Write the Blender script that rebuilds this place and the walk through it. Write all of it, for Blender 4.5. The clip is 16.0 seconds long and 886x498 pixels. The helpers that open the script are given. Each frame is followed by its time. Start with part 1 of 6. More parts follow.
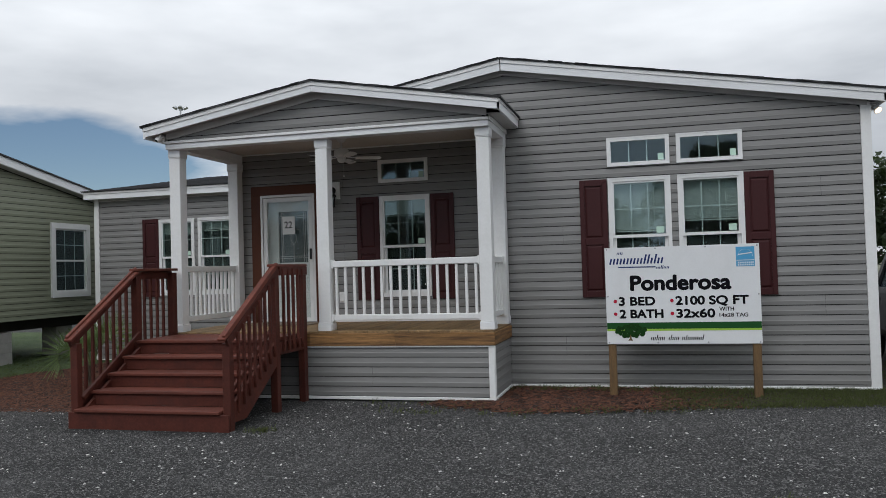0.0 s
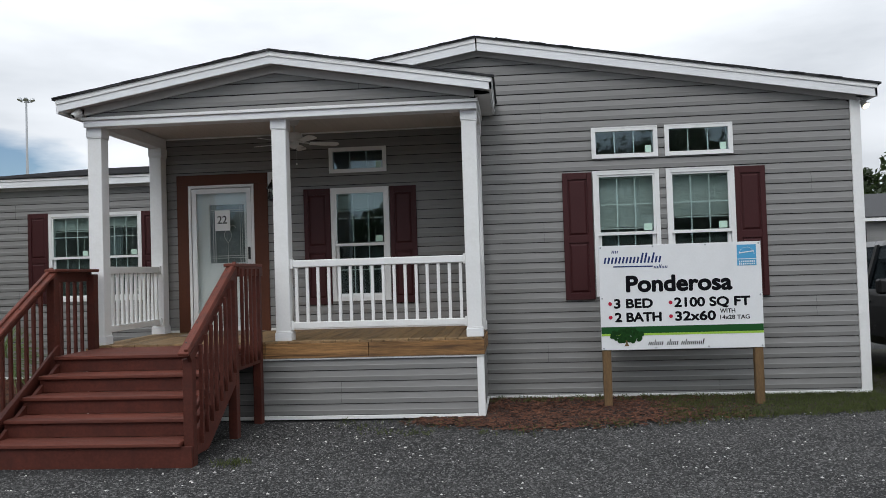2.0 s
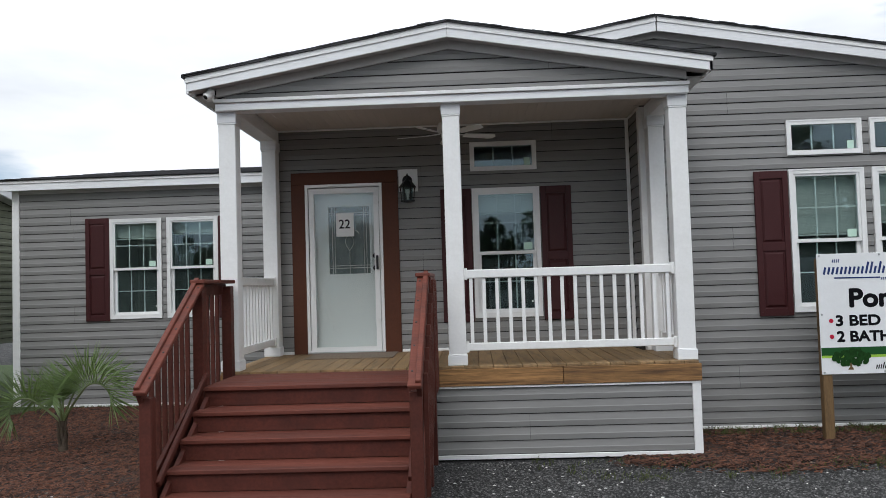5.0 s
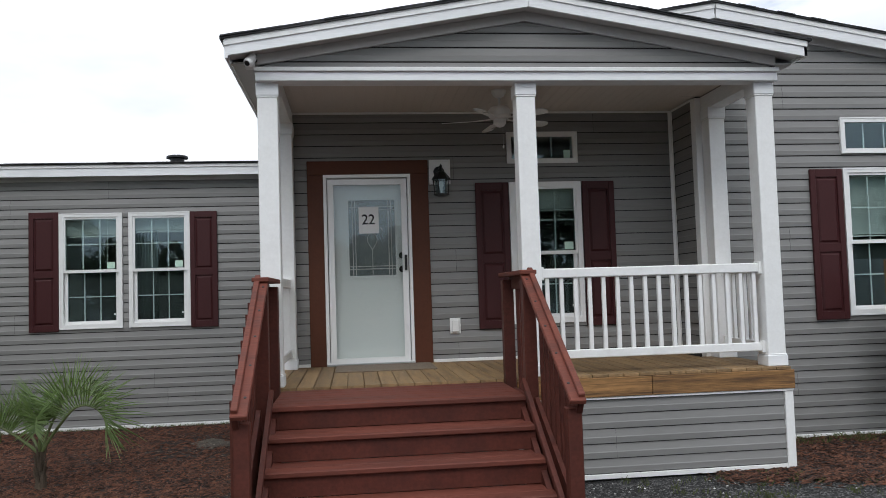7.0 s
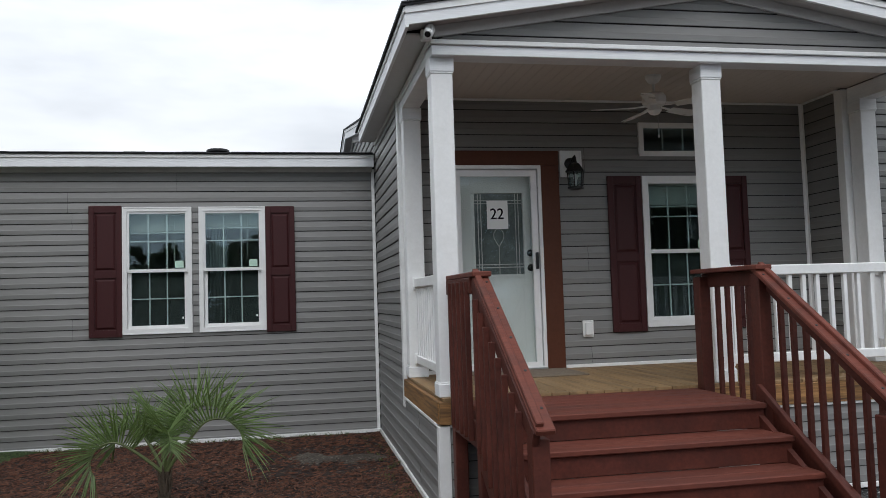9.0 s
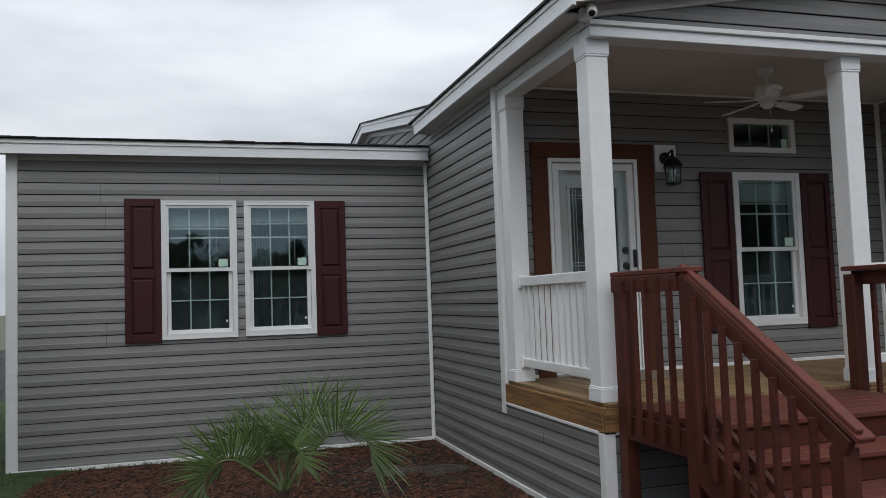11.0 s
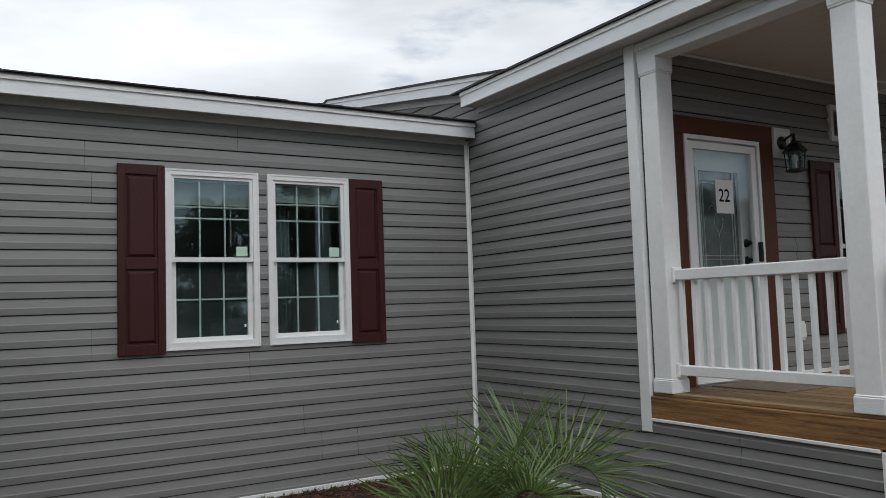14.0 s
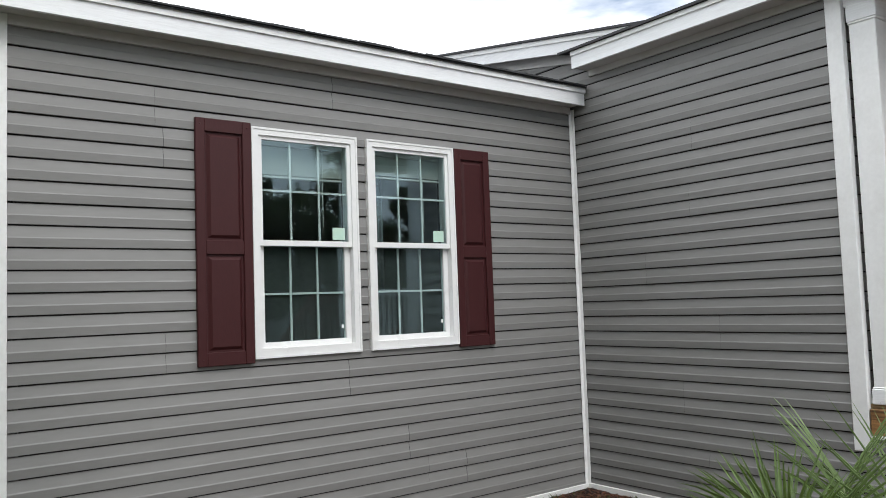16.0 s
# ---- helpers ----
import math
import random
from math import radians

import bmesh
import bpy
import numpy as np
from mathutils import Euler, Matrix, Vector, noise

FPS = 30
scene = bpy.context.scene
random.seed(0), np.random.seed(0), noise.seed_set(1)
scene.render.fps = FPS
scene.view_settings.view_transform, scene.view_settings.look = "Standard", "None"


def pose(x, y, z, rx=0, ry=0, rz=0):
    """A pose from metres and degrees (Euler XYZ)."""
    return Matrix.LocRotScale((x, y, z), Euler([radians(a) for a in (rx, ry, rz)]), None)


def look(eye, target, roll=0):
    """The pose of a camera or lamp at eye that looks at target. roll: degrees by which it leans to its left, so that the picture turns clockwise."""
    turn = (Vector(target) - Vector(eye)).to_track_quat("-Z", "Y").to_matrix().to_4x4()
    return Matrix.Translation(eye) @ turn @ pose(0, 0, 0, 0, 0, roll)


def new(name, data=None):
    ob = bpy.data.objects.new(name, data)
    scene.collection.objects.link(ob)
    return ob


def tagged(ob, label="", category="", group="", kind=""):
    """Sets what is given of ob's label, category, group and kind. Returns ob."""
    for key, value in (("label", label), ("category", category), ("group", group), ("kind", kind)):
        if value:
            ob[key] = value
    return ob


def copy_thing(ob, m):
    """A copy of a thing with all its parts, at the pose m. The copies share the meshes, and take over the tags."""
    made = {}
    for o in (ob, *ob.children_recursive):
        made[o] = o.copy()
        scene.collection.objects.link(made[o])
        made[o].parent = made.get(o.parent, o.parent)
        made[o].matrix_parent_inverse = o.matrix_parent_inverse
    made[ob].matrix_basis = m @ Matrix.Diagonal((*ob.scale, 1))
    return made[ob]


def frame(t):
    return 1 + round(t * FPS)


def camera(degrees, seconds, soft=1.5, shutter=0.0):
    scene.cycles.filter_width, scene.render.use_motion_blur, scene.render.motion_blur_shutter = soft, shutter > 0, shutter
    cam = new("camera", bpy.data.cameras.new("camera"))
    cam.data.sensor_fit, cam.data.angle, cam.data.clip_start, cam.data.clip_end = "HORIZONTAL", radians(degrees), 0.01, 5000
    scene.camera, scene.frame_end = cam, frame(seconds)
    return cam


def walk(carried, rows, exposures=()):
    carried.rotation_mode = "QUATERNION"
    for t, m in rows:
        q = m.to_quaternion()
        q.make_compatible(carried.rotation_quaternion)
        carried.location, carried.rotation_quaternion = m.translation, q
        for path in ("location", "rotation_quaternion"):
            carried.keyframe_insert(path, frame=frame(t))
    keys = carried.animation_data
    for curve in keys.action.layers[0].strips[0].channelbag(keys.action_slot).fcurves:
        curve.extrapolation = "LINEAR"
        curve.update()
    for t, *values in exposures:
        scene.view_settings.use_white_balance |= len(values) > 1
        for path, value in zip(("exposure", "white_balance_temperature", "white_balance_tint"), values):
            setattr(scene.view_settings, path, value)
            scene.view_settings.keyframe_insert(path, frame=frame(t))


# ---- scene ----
cam = camera(58.2, 16.0, soft=0.65)
METRES, EYE, TILT, LEAN, TURN = 15.7, 1.635, 0.0, 0.0, 14.8
ROWS = [
    (0.0, 0.0, 0.0, 0.0, 0.04, 1.48, 1.66),
    (0.5, -0.019, 0.0166, -0.0019, -2.76, 1.47, 1.8),
    (1.0, -0.0389, 0.0424, -0.0003, -6.38, 1.52, 1.78),
    (1.5, -0.0621, 0.0598, 0.0006, -8.21, 1.59, 1.77),
    (2.0, -0.0841, 0.0803, -0.001, -9.71, 1.54, 1.78),
    (2.5, -0.1034, 0.1003, 0.002, -9.73, 1.66, 1.73),
    (3.0, -0.1293, 0.1157, 0.0014, -9.85, 1.72, 1.78),
    (3.5, -0.1481, 0.1344, -0.0, -10.57, 1.63, 1.83),
    (4.0, -0.1713, 0.1572, 0.0013, -10.71, 2.15, 1.71),
    (4.5, -0.1957, 0.1733, 0.0028, -11.11, 2.41, 1.8),
    (5.0, -0.2174, 0.1962, 0.0014, -12.51, 2.53, 1.75),
    (7.5, -0.3305, 0.3115, -0.0013, -23.23, 3.28, 1.77),
    (8.0, -0.3527, 0.3375, -0.0002, -24.63, 3.51, 1.72),
    (8.5, -0.3815, 0.3529, -0.0007, -25.15, 3.69, 1.79),
    (9.0, -0.4058, 0.3715, -0.0024, -25.34, 3.54, 1.75),
    (9.5, -0.4312, 0.3892, -0.0024, -26.17, 3.78, 1.76),
    (12.0, -0.5197, 0.4992, -0.0003, -35.98, 3.66, 1.84),
    (12.5, -0.535, 0.5275, -0.0024, -38.75, 3.94, 1.74),
    (13.0, -0.545, 0.5594, -0.0043, -42.4, 3.82, 1.88),
    (13.5, -0.5546, 0.5958, -0.0036, -44.08, 3.95, 1.78),
    (14.0, -0.5685, 0.6269, -0.0037, -45.92, 4.05, 1.9),
    (14.5, -0.5707, 0.658, -0.0031, -47.35, 3.86, 2.01),
    (15.0, -0.5793, 0.6959, -0.0039, -48.93, 4.0, 1.89),
    (15.5, -0.5818, 0.7245, -0.0031, -50.47, 3.87, 2.07),
    (16.0, -0.5777, 0.76, -0.0024, -51.63, 3.87, 2.03),
]
EXPOSURES = [(0.0, -0.54, 6330, 10), (2.0, -0.27, 6350, 10), (5.0, -0.13, 6330, 10), (8.0, -0.12, 6300, 10), (9.5, -0.40, 6280, 10), (12.5, -0.64, 6280, 10), (14.5, -0.38, 6430, 10), (15.5, -0.02, 6480, 10), (16.0, 0.40, 6500, 10)]
walk(cam, [(t, pose(0, 0, EYE, TILT, LEAN, TURN) @ pose(METRES * x, METRES * y, METRES * z, 90 + pitch, roll, yaw)) for t, x, y, z, yaw, pitch, roll in ROWS], EXPOSURES)
# ---------------------------------------------------------------- light
world = bpy.data.worlds.new("overcast_sky")
scene.world = world
world.use_nodes = True
wn, wl = world.node_tree.nodes, world.node_tree.links
wn.clear()
SUN_EL, SUN_AZ = 44.0, 195.0     # degrees; azimuth clockwise from +y
w_out = wn.new("ShaderNodeOutputWorld")
w_bg = wn.new("ShaderNodeBackground")
w_sky = wn.new("ShaderNodeTexSky")
w_sky.sky_type = "NISHITA"
w_sky.sun_disc = False
w_sky.dust_density, w_sky.ozone_density = 0.15, 3.0
w_sky.sun_elevation, w_sky.sun_rotation = radians(SUN_EL), radians(SUN_AZ)
w_co = wn.new("ShaderNodeTexCoord")
w_map = wn.new("ShaderNodeMapping")
w_map.inputs["Scale"].default_value = (1.0, 1.0, 3.6)
w_map.inputs["Location"].default_value = (0.35, 0.0, 0.1)
w_noise = wn.new("ShaderNodeTexNoise")
w_noise.inputs["Scale"].default_value, w_noise.inputs["Detail"].default_value = 1.7, 7.0
w_noise.inputs["Roughness"].default_value = 0.55
w_cover = wn.new("ShaderNodeValToRGB")
w_cover.color_ramp.elements[0].position, w_cover.color_ramp.elements[1].position = 0.20, 0.32
w_n2 = wn.new("ShaderNodeTexNoise")
w_n2.inputs["Scale"].default_value, w_n2.inputs["Detail"].default_value = 2.3, 6.0
w_shade = wn.new("ShaderNodeValToRGB")
w_shade.color_ramp.elements[0].position, w_shade.color_ramp.elements[1].position = 0.32, 0.66
w_shade.color_ramp.elements[0].color = (7.2, 7.6, 8.1, 1)
w_shade.color_ramp.elements[1].color = (12.4, 12.75, 13.1, 1)
w_mix = wn.new("ShaderNodeMixRGB")
w_sep = wn.new("ShaderNodeSeparateXYZ")
wl.new(w_co.outputs["Generated"], w_sep.inputs["Vector"])
w_rise = wn.new("ShaderNodeMapRange")      # an overcast sky is brighter overhead than at the horizon
w_rise.inputs["To Min"].default_value, w_rise.inputs["To Max"].default_value = 0.86, 1.75
wl.new(w_sep.outputs["Z"], w_rise.inputs["Value"])
w_bright = wn.new("ShaderNodeVectorMath")
w_bright.operation = "SCALE"
wl.new(w_rise.outputs["Result"], w_bright.inputs["Scale"])
w_hole = None
for az, el, flat, size, depth in ((-44, 6.5, 4.5, 0.56, 0.5), (54, 21.0, 2.0, 0.26, 0.30), (202, 13.0, 2.5, 0.55, 0.36)):
    way = Vector((math.sin(radians(az)) * math.cos(radians(el)), math.cos(radians(az)) * math.cos(radians(el)), math.sin(radians(el)) * flat))
    sc, di, mr = wn.new("ShaderNodeVectorMath"), wn.new("ShaderNodeVectorMath"), wn.new("ShaderNodeMapRange")
    sc.operation, di.operation = "MULTIPLY", "DISTANCE"
    sc.inputs[1].default_value, di.inputs[1].default_value = (1, 1, flat), way
    wl.new(w_co.outputs["Generated"], sc.inputs[0])
    wl.new(sc.outputs["Vector"], di.inputs[0])
    mr.inputs["From Min"].default_value, mr.inputs["From Max"].default_value = size * 0.25, size
    mr.inputs["To Min"].default_value, mr.inputs["To Max"].default_value = depth, 0.0
    wl.new(di.outputs["Value"], mr.inputs["Value"])
    if w_hole:
        add = wn.new("ShaderNodeMath")
        wl.new(w_hole, add.inputs[0])
        wl.new(mr.outputs["Result"], add.inputs[1])
        w_hole = add.outputs[0]
    else:
        w_hole = mr.outputs["Result"]
w_thin = wn.new("ShaderNodeMath")
w_thin.operation = "SUBTRACT"
wl.new(w_hole, w_thin.inputs[1])
wl.new(w_co.outputs["Generated"], w_map.inputs["Vector"])
wl.new(w_map.outputs["Vector"], w_noise.inputs["Vector"])
wl.new(w_map.outputs["Vector"], w_n2.inputs["Vector"])
wl.new(w_noise.outputs["Fac"], w_thin.inputs[0])
wl.new(w_thin.outputs[0], w_cover.inputs["Fac"])
wl.new(w_n2.outputs["Fac"], w_shade.inputs["Fac"])
wl.new(w_cover.outputs["Color"], w_mix.inputs["Fac"])
wl.new(w_sky.outputs["Color"], w_mix.inputs["Color1"])
wl.new(w_shade.outputs["Color"], w_bright.inputs[0])
wl.new(w_bright.outputs["Vector"], w_mix.inputs["Color2"])
wl.new(w_mix.outputs["Color"], w_bg.inputs["Color"])
w_bg.inputs["Strength"].default_value = 0.10
wl.new(w_bg.outputs["Background"], w_out.inputs["Surface"])

sun_data = bpy.data.lights.new("sun", "SUN")
sun_data.energy, sun_data.angle, sun_data.color = 0.95, radians(24), (1.0, 0.98, 0.95)
sun_ob = new("sun", sun_data)
_a, _e = radians(SUN_AZ), radians(SUN_EL)
sun_ob.matrix_world = look((math.sin(_a) * math.cos(_e) * 40, math.cos(_a) * math.cos(_e) * 40, math.sin(_e) * 40), (0, 0, 0))


# ---------------------------------------------------------------- materials
def material(name, base, rough=0.6, metal=0.0, spread=0.12, scale=6.0, fine=60.0, bump=0.1, dist=0.004,
             random_amount=0.0, island=0.0, stretch=(1, 1, 1), dark=None, dark_amount=0.0, dark_scale=1.2, coat=0.0, spec=0.5):
    """Principled surface with variation at two scales, optional stains, per-object or per-island variation."""
    m = bpy.data.materials.new(name)
    m.use_nodes = True
    n, l = m.node_tree.nodes, m.node_tree.links
    p = n["Principled BSDF"]
    co, mp = n.new("ShaderNodeTexCoord"), n.new("ShaderNodeMapping")
    mp.inputs["Scale"].default_value = stretch
    l.new(co.outputs["Object"], mp.inputs["Vector"])
    big, small = n.new("ShaderNodeTexNoise"), n.new("ShaderNodeTexNoise")
    big.inputs["Scale"].default_value, big.inputs["Detail"].default_value = scale, 5
    small.inputs["Scale"].default_value, small.inputs["Detail"].default_value = fine, 3
    l.new(mp.outputs["Vector"], big.inputs["Vector"])
    l.new(mp.outputs["Vector"], small.inputs["Vector"])
    both = n.new("ShaderNodeMath")
    both.operation = "ADD"
    l.new(big.outputs["Fac"], both.inputs[0])
    l.new(small.outputs["Fac"], both.inputs[1])
    value = n.new("ShaderNodeMapRange")
    value.inputs["From Min"].default_value, value.inputs["From Max"].default_value = 0.6, 1.4
    value.inputs["To Min"].default_value, value.inputs["To Max"].default_value = 1 - spread, 1 + spread
    l.new(both.outputs[0], value.inputs["Value"])
    last = value.outputs["Result"]
    for amount, node, socket in ((random_amount, "ShaderNodeObjectInfo", "Random"), (island, "ShaderNodeNewGeometry", "Random Per Island")):
        if amount:
            info, mr, mul = n.new(node), n.new("ShaderNodeMapRange"), n.new("ShaderNodeMath")
            mr.inputs["To Min"].default_value, mr.inputs["To Max"].default_value = 1 - amount, 1 + amount
            l.new(info.outputs[socket], mr.inputs["Value"])
            mul.operation = "MULTIPLY"
            l.new(last, mul.inputs[0])
            l.new(mr.outputs["Result"], mul.inputs[1])
            last = mul.outputs[0]
    tint = n.new("ShaderNodeVectorMath")
    tint.operation = "SCALE"
    tint.inputs[0].default_value = base
    l.new(last, tint.inputs["Scale"])
    colour = tint.outputs["Vector"]
    if dark:
        st, ramp, mix = n.new("ShaderNodeTexNoise"), n.new("ShaderNodeValToRGB"), n.new("ShaderNodeMixRGB")
        st.inputs["Scale"].default_value, st.inputs["Detail"].default_value = dark_scale, 8
        st.inputs["Roughness"].default_value = 0.65
        l.new(mp.outputs["Vector"], st.inputs["Vector"])
        ramp.color_ramp.elements[0].position, ramp.color_ramp.elements[1].position = 0.48, 0.68
        ramp.color_ramp.elements[1].color = (dark_amount, dark_amount, dark_amount, 1)
        l.new(st.outputs["Fac"], ramp.inputs["Fac"])
        l.new(ramp.outputs["Color"], mix.inputs["Fac"])
        l.new(colour, mix.inputs["Color1"])
        mix.inputs["Color2"].default_value = (*dark, 1)
        colour = mix.outputs["Color"]
    l.new(colour, p.inputs["Base Color"])
    rr = n.new("ShaderNodeMapRange")
    rr.inputs["To Min"].default_value, rr.inputs["To Max"].default_value = max(0.02, rough - 0.1), min(1, rough + 0.1)
    l.new(big.outputs["Fac"], rr.inputs["Value"])
    l.new(rr.outputs["Result"], p.inputs["Roughness"])
    p.inputs["Metallic"].default_value = metal
    p.inputs["Coat Weight"].default_value = coat
    p.inputs["Specular IOR Level"].default_value = spec
    if bump:
        b = n.new("ShaderNodeBump")
        b.inputs["Strength"].default_value, b.inputs["Distance"].default_value = bump, dist
        l.new(both.outputs[0], b.inputs["Height"])
        l.new(b.outputs["Normal"], p.inputs["Normal"])
    return m


def glass(name, tint, ior):
    m = bpy.data.materials.new(name)
    m.use_nodes = True
    n, l = m.node_tree.nodes, m.node_tree.links
    n.clear()
    out, mix, fr = n.new("ShaderNodeOutputMaterial"), n.new("ShaderNodeMixShader"), n.new("ShaderNodeLayerWeight")
    steep, gloss = n.new("ShaderNodeMath"), n.new("ShaderNodeMapRange")
    steep.operation, steep.inputs[1].default_value = "POWER", 5.0
    gloss.inputs["To Min"].default_value = ((ior - 1) / (ior + 1)) ** 2
    tr, gl = n.new("ShaderNodeBsdfTransparent"), n.new("ShaderNodeBsdfGlossy")
    fr.inputs["Blend"].default_value = 0.5
    tr.inputs["Color"].default_value = (*tint, 1)
    gl.inputs["Roughness"].default_value = 0.0
    gl.inputs["Color"].default_value = (0.70, 0.88, 1.0, 1)
    wave, b, co = n.new("ShaderNodeTexNoise"), n.new("ShaderNodeBump"), n.new("ShaderNodeTexCoord")
    wave.inputs["Scale"].default_value = 2.5
    b.inputs["Strength"].default_value, b.inputs["Distance"].default_value = 0.02, 0.02
    l.new(co.outputs["Object"], wave.inputs["Vector"])
    l.new(wave.outputs["Fac"], b.inputs["Height"])
    l.new(b.outputs["Normal"], gl.inputs["Normal"])
    l.new(fr.outputs["Facing"], steep.inputs[0])
    l.new(steep.outputs[0], gloss.inputs["Value"])
    l.new(gloss.outputs["Result"], mix.inputs["Fac"])
    l.new(tr.outputs["BSDF"], mix.inputs[1])
    l.new(gl.outputs["BSDF"], mix.inputs[2])
    l.new(mix.outputs["Shader"], out.inputs["Surface"])
    return m


M_SIDING = material("vinyl_siding", (0.228, 0.224, 0.218), 0.5, spread=0.06, scale=1.6, fine=14, bump=0.05, random_amount=0.045,
                    stretch=(0.5, 0.5, 3), dark=(0.18, 0.178, 0.168), dark_amount=0.35, dark_scale=1.1)
# near-black wall backing: the shadow line under each lap is put into its colour
M_LAP_SHADE = material("lap_shadow_backing", (0.025, 0.025, 0.025), 0.95, spread=0.2, bump=0)
M_SIDING_GREEN = material("olive_vinyl_siding", (0.225, 0.240, 0.170), 0.5, spread=0.06, scale=1.5, fine=14, bump=0.05, random_amount=0.04, stretch=(0.5, 0.5, 3))
M_FRIEZE = material("frieze_vinyl", (0.58, 0.565, 0.55), 0.5, spread=0.06, scale=2, fine=20, bump=0.04)
M_WHITE = material("white_trim_paint", (0.85, 0.85, 0.84), 0.42, spread=0.045, scale=3, fine=35, bump=0.06, dark=(0.5, 0.49, 0.45), dark_amount=0.22, dark_scale=3)
M_GRAIN = material("white_embossed_fascia", (0.84, 0.85, 0.86), 0.45, spread=0.07, scale=5, fine=40, bump=0.3, stretch=(0.25, 0.25, 3), dark=(0.5, 0.5, 0.48), dark_amount=0.2)
M_VINYL = material("white_window_vinyl", (0.82, 0.82, 0.81), 0.3, spread=0.03, scale=4, fine=40, bump=0.02)
M_SHUTTER = material("burgundy_shutter", (0.050, 0.0115, 0.0125), 0.5, spec=0.3, spread=0.12, scale=4, fine=90, bump=0.25, stretch=(1, 1, 0.3), dist=0.002)
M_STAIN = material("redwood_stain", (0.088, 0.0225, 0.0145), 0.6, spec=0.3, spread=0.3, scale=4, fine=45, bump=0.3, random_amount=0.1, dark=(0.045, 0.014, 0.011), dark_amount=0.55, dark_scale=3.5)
# paler stain for the treads, landing boards and rail caps
M_TREAD = material("paler_redwood_stain", (0.132, 0.037, 0.024), 0.65, spec=0.3, spread=0.3, scale=4, fine=50, bump=0.35, random_amount=0.08, stretch=(0.3, 2, 1), dark=(0.075, 0.028, 0.022), dark_amount=0.65, dark_scale=2.5)
M_TRIM_RED = material("rust_brown_trim", (0.090, 0.028, 0.0125), 0.55, spec=0.3, spread=0.12, scale=3, fine=40, bump=0.15)
M_WOOD = material("treated_pine", (0.275, 0.142, 0.050), 0.65, spread=0.6, scale=3.0, fine=22, bump=0.3, random_amount=0.14, stretch=(0.45, 9, 12), dark=(0.060, 0.028, 0.012), dark_amount=0.95, dark_scale=2.6)
M_WOOD_SIDE = material("treated_pine_side", (0.275, 0.142, 0.050), 0.65, spread=0.6, scale=3.0, fine=22, bump=0.3, random_amount=0.14, stretch=(9, 0.45, 12), dark=(0.060, 0.028, 0.012), dark_amount=0.95, dark_scale=2.6)
M_DECK = material("treated_deck_pine", (0.26, 0.165, 0.078), 0.65, spread=0.38, scale=3.5, fine=30, bump=0.3, random_amount=0.18, stretch=(6, 0.6, 6), dark=(0.11, 0.068, 0.032), dark_amount=0.7, dark_scale=2.0)
M_POST = material("weathered_pine_post", (0.15, 0.088, 0.036), 0.7, spread=0.4, scale=4, fine=35, bump=0.3, stretch=(6, 6, 0.6))
M_SHINGLE = material("charcoal_shingle", (0.045, 0.045, 0.048), 0.9, spread=0.35, scale=8, fine=160, bump=0.6, random_amount=0.2, island=0.2)
M_SOFFIT = material("porch_soffit_vinyl", (0.66, 0.60, 0.545), 0.5, spread=0.04, scale=2, fine=30, bump=0.03)
M_DOOR = material("white_steel_door", (0.74, 0.77, 0.75), 0.38, spread=0.03, scale=2, fine=50, bump=0.03)
M_BLACK = material("black_metal", (0.015, 0.015, 0.016), 0.4, metal=0.3, spread=0.1, scale=6, fine=60, bump=0.05)
M_LEAD = material("lead_came", (0.52, 0.52, 0.50), 0.4, metal=0.4, spread=0.1)
M_PAPER = material("white_paper", (0.82, 0.82, 0.80), 0.75, spread=0.03, scale=8, bump=0.04)
M_INK = material("black_ink", (0.006, 0.006, 0.008), 0.8, spec=0.08, spread=0.05, bump=0)
M_SIGN = material("sign_white_panel", (0.80, 0.81, 0.82), 0.4, spread=0.03, scale=3, bump=0.02, dark=(0.6, 0.6, 0.58), dark_amount=0.2)
M_NAVY = material("navy_ink", (0.03, 0.05, 0.16), 0.8, spec=0.08, spread=0.04, bump=0)
M_REDINK = material("red_ink", (0.45, 0.02, 0.05), 0.8, spec=0.08, spread=0.04, bump=0)
M_BLUEINK = material("sky_blue_ink", (0.08, 0.36, 0.62), 0.5, spread=0.04, bump=0)
M_GREENINK = material("dark_green_ink", (0.02, 0.085, 0.025), 0.8, spec=0.08, spread=0.05, bump=0)
M_LIMEINK = material("lime_ink", (0.33, 0.56, 0.06), 0.5, spread=0.05, bump=0)
M_FOLIAGEINK = material("printed_foliage", (0.014, 0.050, 0.012), 0.8, spec=0.08, spread=0.5, scale=40, fine=120, bump=0)
M_STICKER = material("pale_green_sticker", (0.52, 0.72, 0.60), 0.5, spread=0.05, bump=0)
M_ROOM = material("room_paint", (0.68, 0.67, 0.63), 0.7, spread=0.04, bump=0.02)
M_BLIND = material("white_blind_slat", (0.72, 0.73, 0.70), 0.5, spread=0.05, bump=0)
M_CURTAIN = material("grey_curtain", (0.19, 0.22, 0.23), 0.8, spread=0.1, scale=10, bump=0.1)
M_MAT = material("doormat_fibre", (0.20, 0.155, 0.115), 0.95, spread=0.3, scale=30, fine=220, bump=0.7)
M_STEEL = material("galvanised_steel", (0.45, 0.46, 0.47), 0.4, metal=0.8, spread=0.1)
M_CONCRETE = material("concrete_block", (0.33, 0.32, 0.30), 0.9, spread=0.25, scale=6, fine=80, bump=0.5)
# near-black: the dark of unlit spaces is put into the colour
M_UNLIT = material("painted_unlit_dark", (0.03, 0.028, 0.026), 0.95, spread=0.3)
